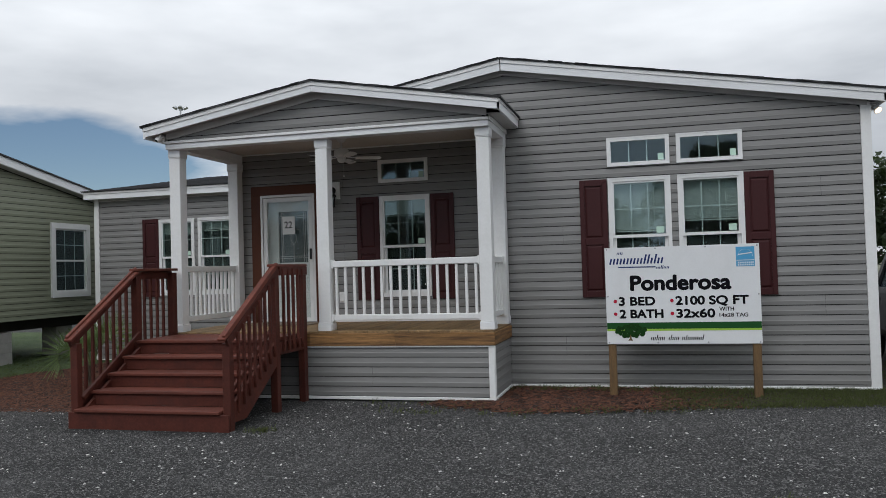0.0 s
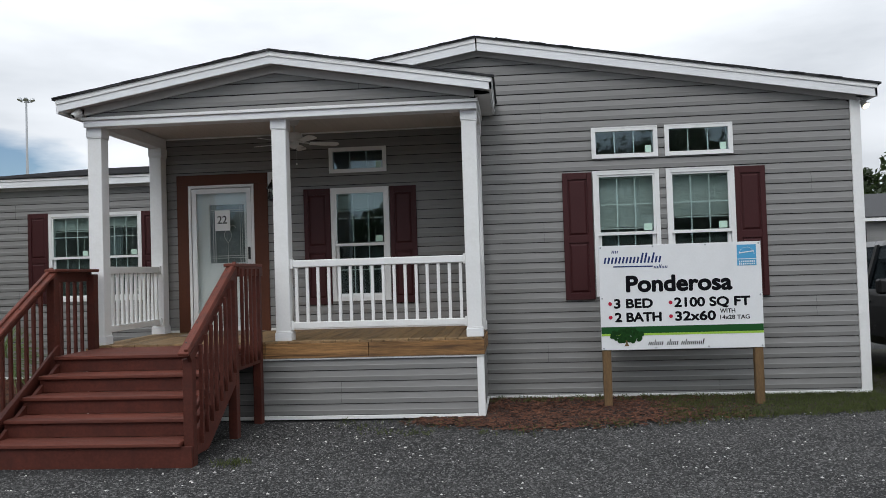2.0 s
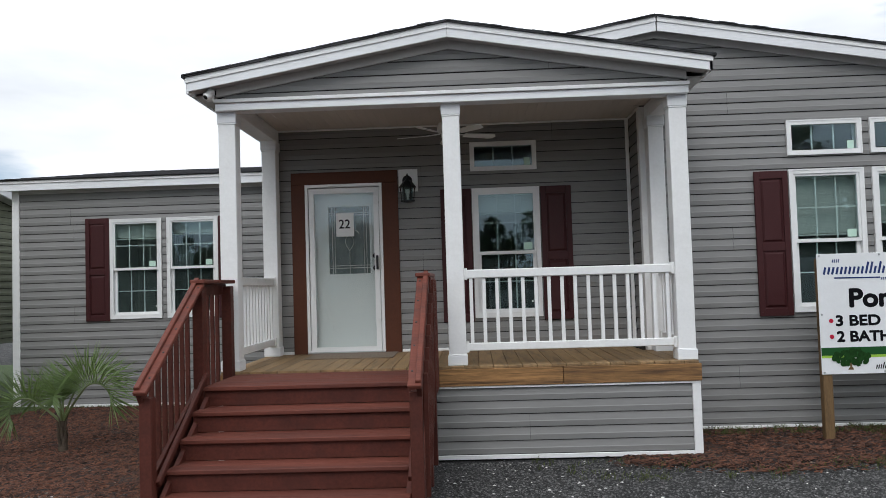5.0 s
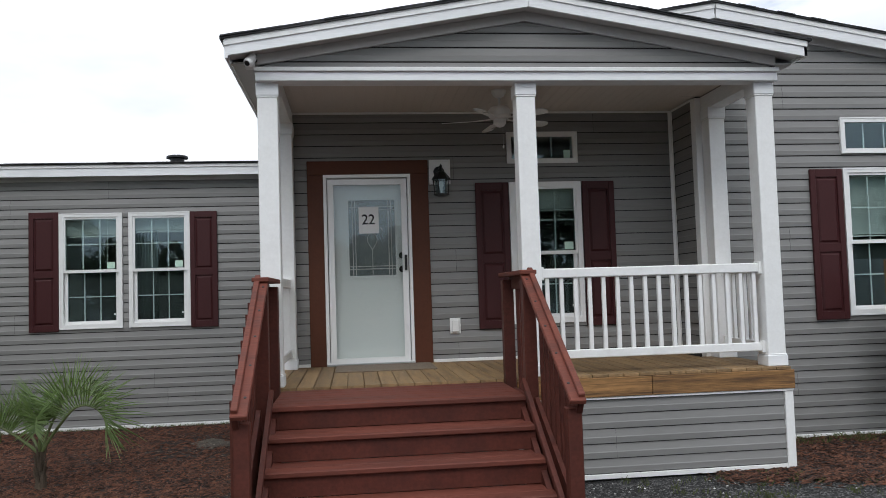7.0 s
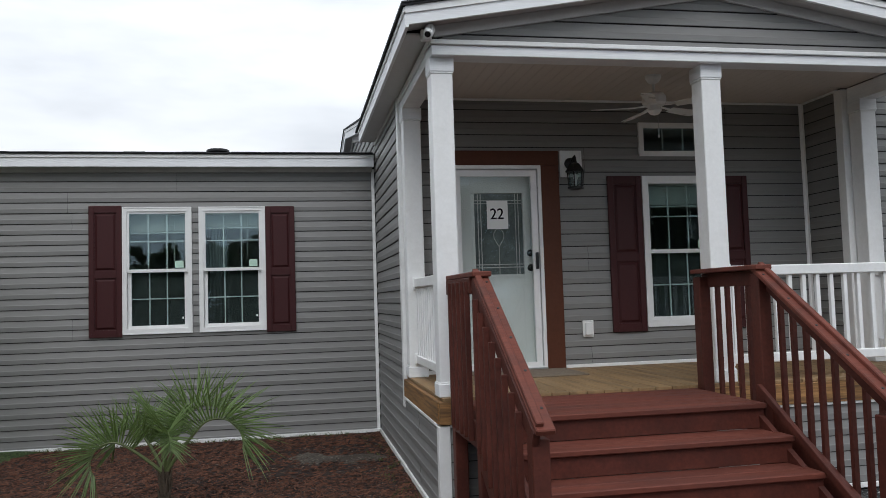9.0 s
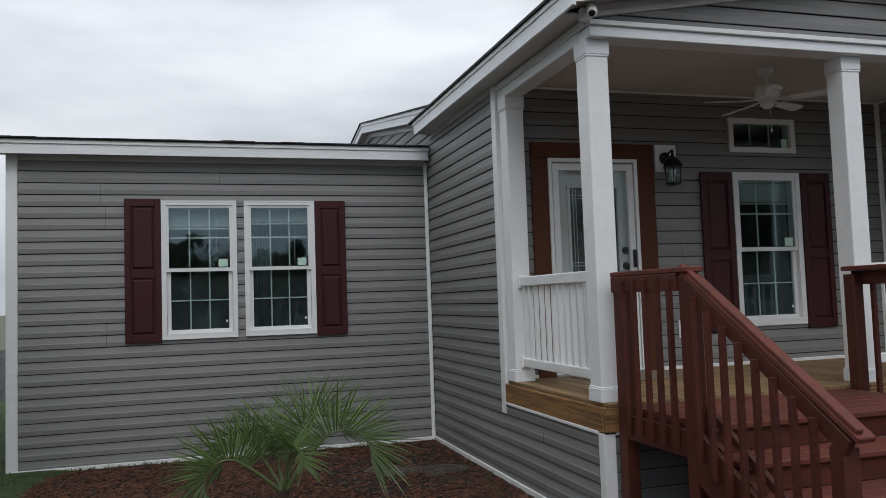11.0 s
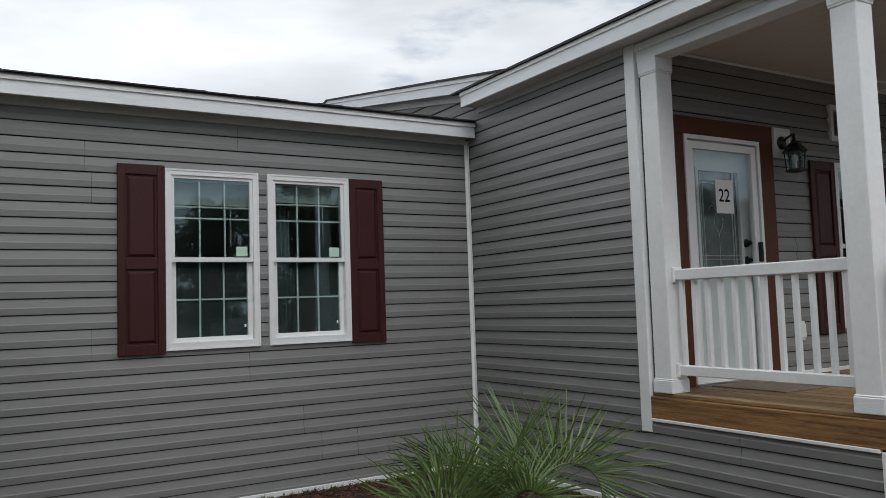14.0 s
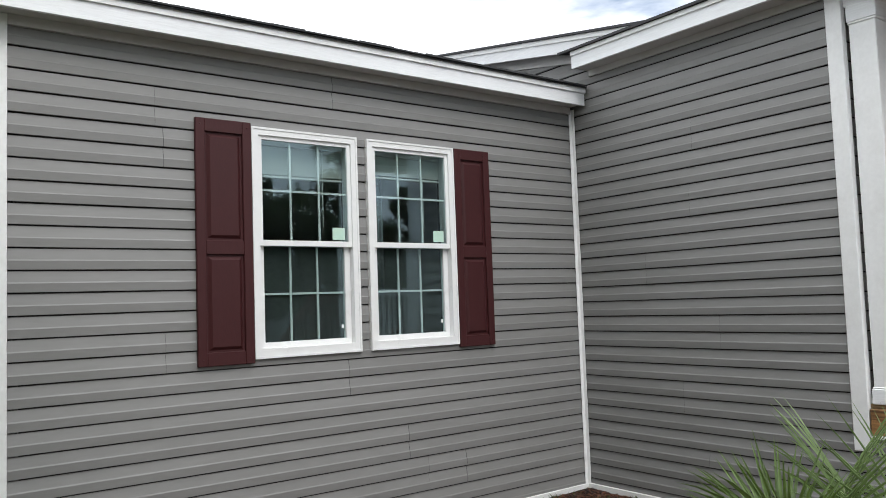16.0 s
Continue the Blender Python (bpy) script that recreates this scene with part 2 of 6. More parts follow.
M_BARK = material("palm_bark", (0.075, 0.055, 0.038), 0.9, spread=0.4, scale=10, fine=70, bump=0.8, dist=0.01)
M_PALM = material("palm_leaf", (0.135, 0.198, 0.072), 0.45, spread=0.25, scale=6, fine=40, bump=0.1, island=0.35)
M_RIB = material("palm_rib", (0.12, 0.15, 0.055), 0.5, spread=0.2)
M_LEAF = material("tree_leaf", (0.026, 0.042, 0.016), 0.6, spread=0.3, scale=0.8, fine=9, bump=0.1, island=0.45)
M_TRUNK = material("tree_bark", (0.10, 0.075, 0.055), 0.9, spread=0.4, scale=4, fine=30, bump=0.6)
M_CAR = material("black_car_paint", (0.008, 0.008, 0.009), 0.3, metal=0.0, spread=0.1, bump=0, coat=0.35)
M_TYRE = material("tyre_rubber", (0.02, 0.02, 0.02), 0.85, spread=0.2)
M_CHROME = material("wheel_alloy", (0.6, 0.6, 0.62), 0.25, metal=1.0, spread=0.05, bump=0)
M_GLASS = glass("window_glass", (0.80, 0.87, 0.86), 1.72)
M_SCREEN = material("insect_screen_mesh", (0.045, 0.053, 0.052), 0.8, spread=0.1, scale=3, fine=40, bump=0)
M_CLEAR = glass("storm_door_glass", (0.96, 0.97, 0.965), 1.5)
M_DOORGLASS = material("obscure_door_glass", (0.13, 0.155, 0.155), 0.14, spread=0.45, scale=7, fine=60, bump=0.25, dist=0.003, spec=0.9)
M_CARGLASS = glass("car_glass", (0.10, 0.11, 0.12), 1.6)
M_GRASS = material("grass_blade", (0.066, 0.080, 0.024), 0.7, spread=0.3, scale=1.2, fine=9, bump=0, island=0.5)
M_STONE = material("gravel_stone", (0.092, 0.090, 0.088), 0.85, spread=0.25, scale=10, fine=90, bump=0.3, island=0.72)
M_PALESTONE = material("pale_gravel_stone", (0.52, 0.51, 0.49), 0.8, spread=0.2, scale=10, fine=90, bump=0.3, island=0.3)
M_CHIP = material("mulch_chip", (0.074, 0.029, 0.0155), 0.9, spread=0.3, scale=10, fine=70, bump=0.4, island=0.92)
M_LAMPGLOW = bpy.data.materials.new("flood_lamp_glow")
M_LAMPGLOW.use_nodes = True
M_LAMPGLOW.node_tree.nodes["Principled BSDF"].inputs["Emission Color"].default_value = (1.0, 0.78, 0.5, 1)
M_LAMPGLOW.node_tree.nodes["Principled BSDF"].inputs["Emission Strength"].default_value = 4.0


def ground_material(name, base, second, speck, speck_scale, spread):
    """Loose ground: two tones in patches, fine grains with relief and pale specks."""
    m = bpy.data.materials.new(name)
    m.use_nodes = True
    n, l = m.node_tree.nodes, m.node_tree.links
    p = n["Principled BSDF"]
    co = n.new("ShaderNodeTexCoord")
    patch, grain, cell = n.new("ShaderNodeTexNoise"), n.new("ShaderNodeTexNoise"), n.new("ShaderNodeTexVoronoi")
    patch.inputs["Scale"].default_value, patch.inputs["Detail"].default_value = 0.55, 7
    patch.inputs["Roughness"].default_value = 0.7
    grain.inputs["Scale"].default_value, grain.inputs["Detail"].default_value = 38, 6
    cell.inputs["Scale"].default_value = speck_scale
    for node in (patch, grain, cell):
        l.new(co.outputs["Object"], node.inputs["Vector"])
    r1 = n.new("ShaderNodeValToRGB")
    r1.color_ramp.elements[0].position, r1.color_ramp.elements[1].position = 0.42, 0.64
    r1.color_ramp.elements[0].color, r1.color_ramp.elements[1].color = (*base, 1), (*second, 1)
    l.new(patch.outputs["Fac"], r1.inputs["Fac"])
    hsv = n.new("ShaderNodeSeparateColor")
    l.new(cell.outputs["Color"], hsv.inputs["Color"])
    val = n.new("ShaderNodeMapRange")
    val.inputs["To Min"].default_value, val.inputs["To Max"].default_value = 1 - spread, 1 + spread
    l.new(hsv.outputs["Red"], val.inputs["Value"])
    g2 = n.new("ShaderNodeMapRange")
    g2.inputs["From Min"].default_value, g2.inputs["From Max"].default_value = 0.3, 0.7
    g2.inputs["To Min"].default_value, g2.inputs["To Max"].default_value = 0.7, 1.3
    l.new(grain.outputs["Fac"], g2.inputs["Value"])
    mul = n.new("ShaderNodeMath")
    mul.operation = "MULTIPLY"
    l.new(val.outputs["Result"], mul.inputs[0])
    l.new(g2.outputs["Result"], mul.inputs[1])
    sc = n.new("ShaderNodeVectorMath")
    sc.operation = "SCALE"
    l.new(r1.outputs["Color"], sc.inputs[0])
    l.new(mul.outputs[0], sc.inputs["Scale"])
    few = n.new("ShaderNodeMath")
    few.operation = "GREATER_THAN"
    few.inputs[1].default_value = 0.955
    l.new(hsv.outputs["Green"], few.inputs[0])
    mix = n.new("ShaderNodeMixRGB")
    mix.inputs["Color2"].default_value = (*speck, 1)
    l.new(few.outputs[0], mix.inputs["Fac"])
    l.new(sc.outputs["Vector"], mix.inputs["Color1"])
    l.new(mix.outputs["Color"], p.inputs["Base Color"])
    p.inputs["Roughness"].default_value = 0.92
    b = n.new("ShaderNodeBump")
    b.inputs["Strength"].default_value, b.inputs["Distance"].default_value = 1.0, 0.024
    l.new(cell.outputs["Distance"], b.inputs["Height"])
    l.new(b.outputs["Normal"], p.inputs["Normal"])
    return m


M_GRAVEL = ground_material("grey_gravel", (0.024, 0.024, 0.024), (0.050, 0.049, 0.048), (0.24, 0.24, 0.23), 74, 0.98)
M_MULCH = ground_material("red_brown_mulch", (0.016, 0.0085, 0.006), (0.030, 0.016, 0.011), (0.20, 0.14, 0.10), 45, 0.6)
M_SOIL = ground_material("grassy_soil", (0.040, 0.040, 0.020), (0.060, 0.048, 0.030), (0.12, 0.10, 0.06), 60, 0.5)
M_LAWN = ground_material("green_lawn", (0.045, 0.080, 0.020), (0.070, 0.105, 0.030), (0.11, 0.14, 0.05), 60, 0.5)
M_SAND = ground_material("sandy_soil", (0.10, 0.086, 0.068), (0.045, 0.032, 0.023), (0.24, 0.21, 0.17), 60, 0.4)
M_GROUND = ground_material("far_ground", (0.10, 0.11, 0.06), (0.14, 0.13, 0.10), (0.2, 0.2, 0.16), 20, 0.3)


def translucent(m, colour, share):
    """Let some light through a leaf."""
    n, l = m.node_tree.nodes, m.node_tree.links
    t, mix = n.new("ShaderNodeBsdfTranslucent"), n.new("ShaderNodeMixShader")
    t.inputs["Color"].default_value = (*colour, 1)
    mix.inputs["Fac"].default_value = share
    l.new(n["Principled BSDF"].outputs["BSDF"], mix.inputs[1])
    l.new(t.outputs["BSDF"], mix.inputs[2])
    l.new(mix.outputs["Shader"], n["Material Output"].inputs["Surface"])


def see_through(m, share):
    """Let a share of the light straight through a fine mesh."""
    n, l = m.node_tree.nodes, m.node_tree.links
    t, mix = n.new("ShaderNodeBsdfTransparent"), n.new("ShaderNodeMixShader")
    mix.inputs["Fac"].default_value = share
    l.new(n["Principled BSDF"].outputs["BSDF"], mix.inputs[1])
    l.new(t.outputs["BSDF"], mix.inputs[2])
    l.new(mix.outputs["Shader"], n["Material Output"].inputs["Surface"])


see_through(M_SCREEN, 0.55)
translucent(M_PALM, (0.16, 0.24, 0.05), 0.3)
translucent(M_GRASS, (0.14, 0.18, 0.04), 0.3)
translucent(M_LEAF, (0.06, 0.10, 0.02), 0.25)


# ---------------------------------------------------------------- helpers
def link(name, bm, mat, smooth=False):
    me = bpy.data.meshes.new(name)
    bmesh.ops.recalc_face_normals(bm, faces=bm.faces)
    bm.to_mesh(me)
    bm.free()
    if mat:
        me.materials.append(mat)
    if smooth:
        me.shade_smooth()
    return new(name, me)


def part(name, bm, mat, parent=None, label="", smooth=False, at=None):
    """One mesh under a thing or a part; at: its place relative to the parent."""
    ob = link(name, bm, mat, smooth)
    if parent:
        ob.parent = parent
    if at:
        ob.location = at
    return tagged(ob, label)


def thing(name, label, category, at=(0, 0, 0), rz=0, group="", kind=""):
    ob = new(name)
    ob.matrix_world = pose(*at, 0, 0, rz)
    ob.empty_display_size = 0.2
    return tagged(ob, label, category, group, kind)


def structure(name, bm, mat, label, category, smooth=False):
    return tagged(link(name, bm, mat, smooth), label, category, "", "structure")


def box(bm, x0, x1, y0, y1, z0, z1, bevel=0.0):
    made = bmesh.ops.create_cube(bm, size=1.0, matrix=Matrix.LocRotScale(((x0 + x1) / 2, (y0 + y1) / 2, (z0 + z1) / 2), None, (abs(x1 - x0), abs(y1 - y0), abs(z1 - z0))))
    if bevel:
        edges = {e for v in made["verts"] for e in v.link_edges}
        bmesh.ops.bevel(bm, geom=list(edges), offset=bevel, segments=1, affect="EDGES", profile=0.7)
    return bm


def boxed(x0, x1, y0, y1, z0, z1, bevel=0.0):
    return box(bmesh.new(), x0, x1, y0, y1, z0, z1, bevel)


def beam(bm, a, b, w, h, bevel=0.0, up=(0, 0, 1)):
    """A straight bar from a to b, w wide sideways and h high."""
    a, b = Vector(a), Vector(b)
    d = (b - a).normalized()
    side = d.cross(Vector(up)).normalized()
    top = side.cross(d)
    m = Matrix((side, d, top)).transposed().to_4x4()
    m.translation = (a + b) / 2
    made = bmesh.ops.create_cube(bm, size=1.0, matrix=m @ Matrix.Diagonal((w, (b - a).length, h, 1)))
    if bevel:
        edges = {e for v in made["verts"] for e in v.link_edges}
        bmesh.ops.bevel(bm, geom=list(edges), offset=bevel, segments=1, affect="EDGES", profile=0.7)
    return bm


def prism(bm, outline, axis, d0, d1):
    """An outline pushed through along an axis. axis 'y': outline is (x, z); 'x': (y, z); 'z': (x, y)."""
    def place(p, d):
        return {"y": (p[0], d, p[1]), "x": (d, p[0], p[1]), "z": (p[0], p[1], d)}[axis]
    a = [bm.verts.new(place(p, d0)) for p in outline]
    b = [bm.verts.new(place(p, d1)) for p in outline]
    bm.faces.new(a)
    bm.faces.new(b)
    for i in range(len(a)):
        j = (i + 1) % len(a)
        bm.faces.new((a[i], a[j], b[j], b[i]))
    return bm


def tube(bm, points, radii, sides=8):
    rings = []
    for i, p in enumerate(points):
        p = Vector(p)
        d = (Vector(points[min(i + 1, len(points) - 1)]) - Vector(points[max(i - 1, 0)])).normalized()
        s = d.cross(Vector((0.31, 0.77, 0.55)))
        s = s.normalized() if s.length > 1e-4 else Vector((1, 0, 0))
        t = d.cross(s)
        rings.append([bm.verts.new(p + radii[i] * (math.cos(6.2832 * k / sides) * s + math.sin(6.2832 * k / sides) * t)) for k in range(sides)])
    for r0, r1 in zip(rings, rings[1:]):
        for k in range(sides):
            bm.faces.new((r0[k], r0[(k + 1) % sides], r1[(k + 1) % sides], r1[k]))
    bm.faces.new(rings[0])
    bm.faces.new(rings[-1])
    return bm


def lathe(bm, rings, sides=20, at=(0, 0, 0)):
    """Rings of (radius, height) turned about z."""
    loops = [[bm.verts.new((at[0] + r * math.cos(6.28319 * k / sides), at[1] + r * math.sin(6.28319 * k / sides), at[2] + z)) for k in range(sides)] for r, z in rings]
    for a, b in zip(loops, loops[1:]):
        for k in range(sides):
            bm.faces.new((a[k], a[(k + 1) % sides], b[(k + 1) % sides], b[k]))
    bm.faces.new(loops[0])
    bm.faces.new(loops[-1])
    return bm


def glyph(text, size, shear):
    """Outline mesh of some words in the built-in font, with its least and greatest x."""
    cu = bpy.data.curves.new("words", "FONT")
    cu.body, cu.size, cu.shear = text, size, shear
    tmp = bpy.data.objects.new("words", cu)
    scene.collection.objects.link(tmp)
    me = bpy.data.meshes.new_from_object(tmp.evaluated_get(bpy.context.evaluated_depsgraph_get()))
    bpy.data.objects.remove(tmp)
    bpy.data.curves.remove(cu)
    xs = [v.co.x for v in me.vertices] or [0.0]
    return me, min(xs), max(xs)


def lettering(text, size, mat, parent, at, name="letter", width=None, bold=0.0, shear=0.0):
    """Words as one flat mesh a letter; at: left end of the base line, facing -y. bold: how far strokes are thickened sideways."""
    whole, lo, hi = glyph(text, size, shear)
    k = width / (hi - lo) if width else 1.0
    for i, c in enumerate(text):
        if c == " ":
            continue
        upto = glyph(text[:i + 1], size, shear)[2]
        me, a, b = glyph(c, size, shear)
        bm = bmesh.new()
        steps = [(0.0, 0.0)] + ([(bold * math.cos(math.pi * j / 4), bold * math.sin(math.pi * j / 4)) for j in range(8)] if bold else [])
        for j, (dx, dy) in enumerate(steps):
            start = len(bm.verts)
            bm.from_mesh(me)
            bm.verts.ensure_lookup_table()
            for v in bm.verts[start:]:
                v.co.x = (v.co.x - a + upto - (b - a) - lo) * k + dx
                v.co.y += dy
                v.co.z = 0.00004 * j
        ob = part(name, bm, mat, parent)
        ob.matrix_basis = pose(*at, 90, 0, 0)


# ---------------------------------------------------------------- siding
COURSE = 0.127
LAP = [(0.0085, 0.003), (0.0085, 0.0142), (0.0100, 0.0150), (0.058, 0.0178), (0.066, 0.0130), (0.127, 0.0026)]


def lap_at(z):
    for (za, oa), (zb, ob) in zip(LAP[1:], LAP[2:]):
        if z <= zb:
            return oa + (ob - oa) * (z - za) / (zb - za)
    return LAP[-1][1]


def siding(wall, put, lo, hi, z0, z1, holes=(), seams=(), mat=None, phase=0.04):
    """Lapped boards on a wall. put(u, out, z) gives the place; lo and hi are limits of u at a height; holes are (u0, u1, z0, z1)."""
    k = 0
    z = phase + math.floor((z0 - phase) / COURSE) * COURSE
    while z < z1 - 0.004:
        top = min(z + COURSE, z1)
        breaks = sorted({max(z, z0), top, *(e for h in holes for e in h[2:] if z < e < top)})
        cuts = [s for s in seams[(k // 2) % len(seams)]] if seams else []
        mid = (z + top) / 2
        ends = [lo(mid) - 9] + [c for c in cuts if lo(mid) < c < hi(mid)] + [hi(mid) + 9]
        for s, (ca, cb) in enumerate(zip(ends, ends[1:])):
            bm = bmesh.new()
            lift = 0.0016 * ((s + k // 2) % 2)
            for za, zb in zip(breaks, breaks[1:]):
                zm = (za + zb) / 2
                runs = [(None, None)]
                blocked = sorted((h[0], h[1]) for h in holes if h[2] <= zm <= h[3])
                runs, left = [], None
                for h0, h1 in blocked:
                    runs.append((left, h0))
                    left = h1
                runs.append((left, None))
                if zb - z <= LAP[1][0]:
                    continue
                base = max(za - z, LAP[1][0])
                prof = [LAP[0]] if za - z <= LAP[1][0] else []
                prof += [(base, lap_at(base))] + [p for p in LAP[2:] if base < p[0] < zb - z] + [(zb - z, lap_at(zb - z))]
                for a, b in runs:
                    rows = []
                    for pz, po in prof:
                        zz = z + pz
                        ua = max(lo(zz), ca + 0.001, a if a is not None else -1e6)
                        ub = min(hi(zz), cb - 0.001, b if b is not None else 1e6)
                        rows.append((ua, ub, po + lift, zz))
                    if max(r[1] - r[0] for r in rows) < 0.005:
                        continue
                    vs = [(bm.verts.new(put(ua, o, zz)), bm.verts.new(put(max(ub, ua), o, zz))) for ua, ub, o, zz in rows]
                    for (p0, p1), (q0, q1) in zip(vs, vs[1:]):
                        bm.faces.new((p0, p1, q1, q0))
            if bm.faces:
                part("siding_board", bm, mat or M_SIDING, wall)
            else:
                bm.free()
        z = top
        k += 1


def backing(name, put, u0, u1, z0, z1, depth, holes, mat, label, crown=None):
    """A wall with thickness, cut through at the holes; crown: an outline (u, z) that sits on top."""
    bm = bmesh.new()
    us = sorted({u0, u1, *(e for h in holes for e in h[:2])})
    zs = sorted({z0, z1, *(e for h in holes for e in h[2:])})
    for ua, ub in zip(us, us[1:]):
        for za, zb in zip(zs, zs[1:]):
            um, zm = (ua + ub) / 2, (za + zb) / 2
            if any(h[0] < um < h[1] and h[2] < zm < h[3] for h in holes):
                continue
            c = [put(u, o, z) for o in (0, -depth) for u, z in ((ua, za), (ub, za), (ub, zb), (ua, zb))]
            v = [bm.verts.new(p) for p in c]
            for f in ((0, 1, 2, 3), (4, 5, 6, 7), (0, 1, 5, 4), (1, 2, 6, 5), (2, 3, 7, 6), (3, 0, 4, 7)):
                bm.faces.new([v[i] for i in f])
    if crown:
        a = [bm.verts.new(put(u, 0, z)) for u, z in crown]
        b = [bm.verts.new(put(u, -depth, z)) for u, z in crown]
        bm.faces.new(a)
        bm.faces.new(b)
        for i in range(len(a)):
            j = (i + 1) % len(a)
            bm.faces.new((a[i], a[j], b[j], b[i]))
    return structure(name, bm, mat, label, "wall")


# ---------------------------------------------------------------- plan of the house
FRONT, PORCH_BACK, WING, PORCH, LEFT, RIGHT = 11.08, 11.72, 14.16, 9.84, -6.60, 2.69
STEP = -2.17            # where the front wall ends and the porch recess begins
RIDGE_X, RIDGE_Z, SLOPE = -1.98, 4.56, 0.172
PORCH_PEAK, PORCH_PEAK_Z = -4.28, 4.17
DECK_Z = 0.86
WING_LEFT = -11.20


def facing_front(y):
    return lambda u, o, z: (u, y - o, z)


def facing_left(x):
    return lambda u, o, z: (x - o, u, z)


def facing_right(x):
    return lambda u, o, z: (x + o, u, z)


def roof_line(x):
    return RIDGE_Z - SLOPE * abs(x - RIDGE_X)


def porch_line(x):
    return PORCH_PEAK_Z - 0.171 * abs(x - PORCH_PEAK)


FRONT_WINDOWS = [(-0.57, 0.25, 1.23, 2.81), (0.34, 1.17, 1.23, 2.81)]
FRONT_TRANSOMS = [(-0.57, 0.25, 2.97, 3.36), (0.34, 1.17, 2.97, 3.36)]
PORCH_WINDOW = (-4.09, -3.28, 1.24, 2.80)
PORCH_TRANSOM = (-4.10, -3.30, 3.01, 3.36)
WING_WINDOWS = [(-9.68, -8.875, 1.275, 2.81), (-8.79, -7.995, 1.275, 2.81)]
DOOR = (-6.12, -5.18, 0.87, 2.91)


def shrink(r, d=0.03):
    return (r[0] + d, r[1] - d, r[2] + d, r[3] - d)


# front wall, the right half of the gable
holes = [shrink(r) for r in FRONT_WINDOWS + FRONT_TRANSOMS]
wall_front = backing("wall_front", facing_front(FRONT), STEP, RIGHT, -0.09, 3.55, 0.15, holes, M_LAP_SHADE, "grey taupe vinyl-sided gable wall of the manufactured home",
                     crown=[(STEP, 3.55), (RIGHT, 3.55), (RIGHT, roof_line(RIGHT) - 0.16), (RIDGE_X, RIDGE_Z - 0.16), (-4.28, roof_line(-4.28) - 0.16), (-4.28, 3.98), (STEP - 0.001, 3.66)])
under = lambda z: (RIDGE_Z - 0.20 - z) / SLOPE
siding(wall_front, facing_front(FRONT), lambda z: max(STEP, RIDGE_X - under(z)) if z < 3.62 else max(-4.28, RIDGE_X - under(z)), lambda z: min(RIGHT - 0.1, RIDGE_X + under(z)),
       -0.02, 4.36, [shrink(r, 0.012) for r in FRONT_WINDOWS + FRONT_TRANSOMS], [[0.9], [], [-1.2], [], [2.1], []], phase=0.0262)
# the porch's back wall
holes = [shrink(PORCH_WINDOW), shrink(PORCH_TRANSOM), (DOOR[0] + 0.03, DOOR[1] - 0.03, 0.5, DOOR[3] - 0.03)]
wall_porch = backing("wall_porch", facing_front(PORCH_BACK), LEFT, STEP, 0.0, 3.66, 0.15, holes, M_LAP_SHADE, "grey taupe vinyl-sided wall at the back of the porch")
siding(wall_porch, facing_front(PORCH_BACK), lambda z: LEFT + 0.02, lambda z: STEP - 0.046, DECK_Z + 0.03, 3.60,
       [shrink(PORCH_WINDOW, 0.012), shrink(PORCH_TRANSOM, 0.012), (-6.29 + 0.015, -4.98 - 0.015, 0.5, 3.05)], [[-4.7], [], [-3.1], []], phase=0.0466)
wall_porch_side = backing("wall_porch_side", facing_left(STEP), FRONT, PORCH_BACK, 0.0, 3.66, 0.10, [], M_LAP_SHADE, "short vinyl-sided return wall beside the porch")
siding(wall_porch_side, facing_left(STEP), lambda z: FRONT + 0.03, lambda z: PORCH_BACK - 0.046, DECK_Z + 0.03, 3.60, phase=0.0466)
# the side wall between wing and porch, with the gable above the wing's roof
wall_left = backing("wall_left", facing_left(LEFT), PORCH_BACK, 21.0, -0.09, 3.62, 0.15, [], M_LAP_SHADE, "grey taupe vinyl-sided side wall beside the porch",
                    crown=[(13.9, 3.62), (21.0, 3.62), (21.0, 3.75), (17.45, 4.36), (13.9, 3.75)])
siding(wall_left, facing_left(LEFT), lambda z: PORCH_BACK + 0.05 if z < 3.62 else max(13.9, 17.45 - (4.30 - z) / 0.172), lambda z: WING - 0.046 if z < 3.3 else (20.9 if z < 3.68 else 17.45 + (4.30 - z) / 0.172), -0.03, 4.28, (),
       [[], [12.9], [], [13.1], [], [12.75], [], [13.4], [], [12.95], [], [12.9], [], []], phase=0.033)
# the wing
WING_SEAMS = [[], [-8.31, -7.95], [-8.48], [], [-8.97], [-10.25], [], [], [], [], [-10.25], [-10.3], [-9.05]]
holes = [shrink(r) for r in WING_WINDOWS]
wall_wing = backing("wall_wing", facing_front(WING), WING_LEFT, LEFT, -0.09, 3.42, 0.15, holes, M_LAP_SHADE, "grey taupe vinyl-sided wall of the set-back wing")
siding(wall_wing, facing_front(WING), lambda z: WING_LEFT + 0.09, lambda z: LEFT - 0.046, -0.03, 3.30, [shrink(r, 0.012) for r in WING_WINDOWS],
       WING_SEAMS, phase=0.077)
wall_wing_end = backing("wall_wing_end", facing_left(WING_LEFT), WING, 22.0, -0.09, 3.42, 0.15, [], M_SIDING, "outer end wall of the wing",
                        crown=[(WING, 3.42), (22.0, 3.42), (18.94, 4.24)])
wall_right = backing("wall_right", facing_right(RIGHT), FRONT, 27.0, -0.09, 3.60, 0.15, [], M_SIDING, "long side wall of the home")
wall_rear = structure("wall_rear", boxed(WING_LEFT, RIGHT, 27.0, 27.15, -0.09, 3.6), M_SIDING, "rear wall of the home", "wall")
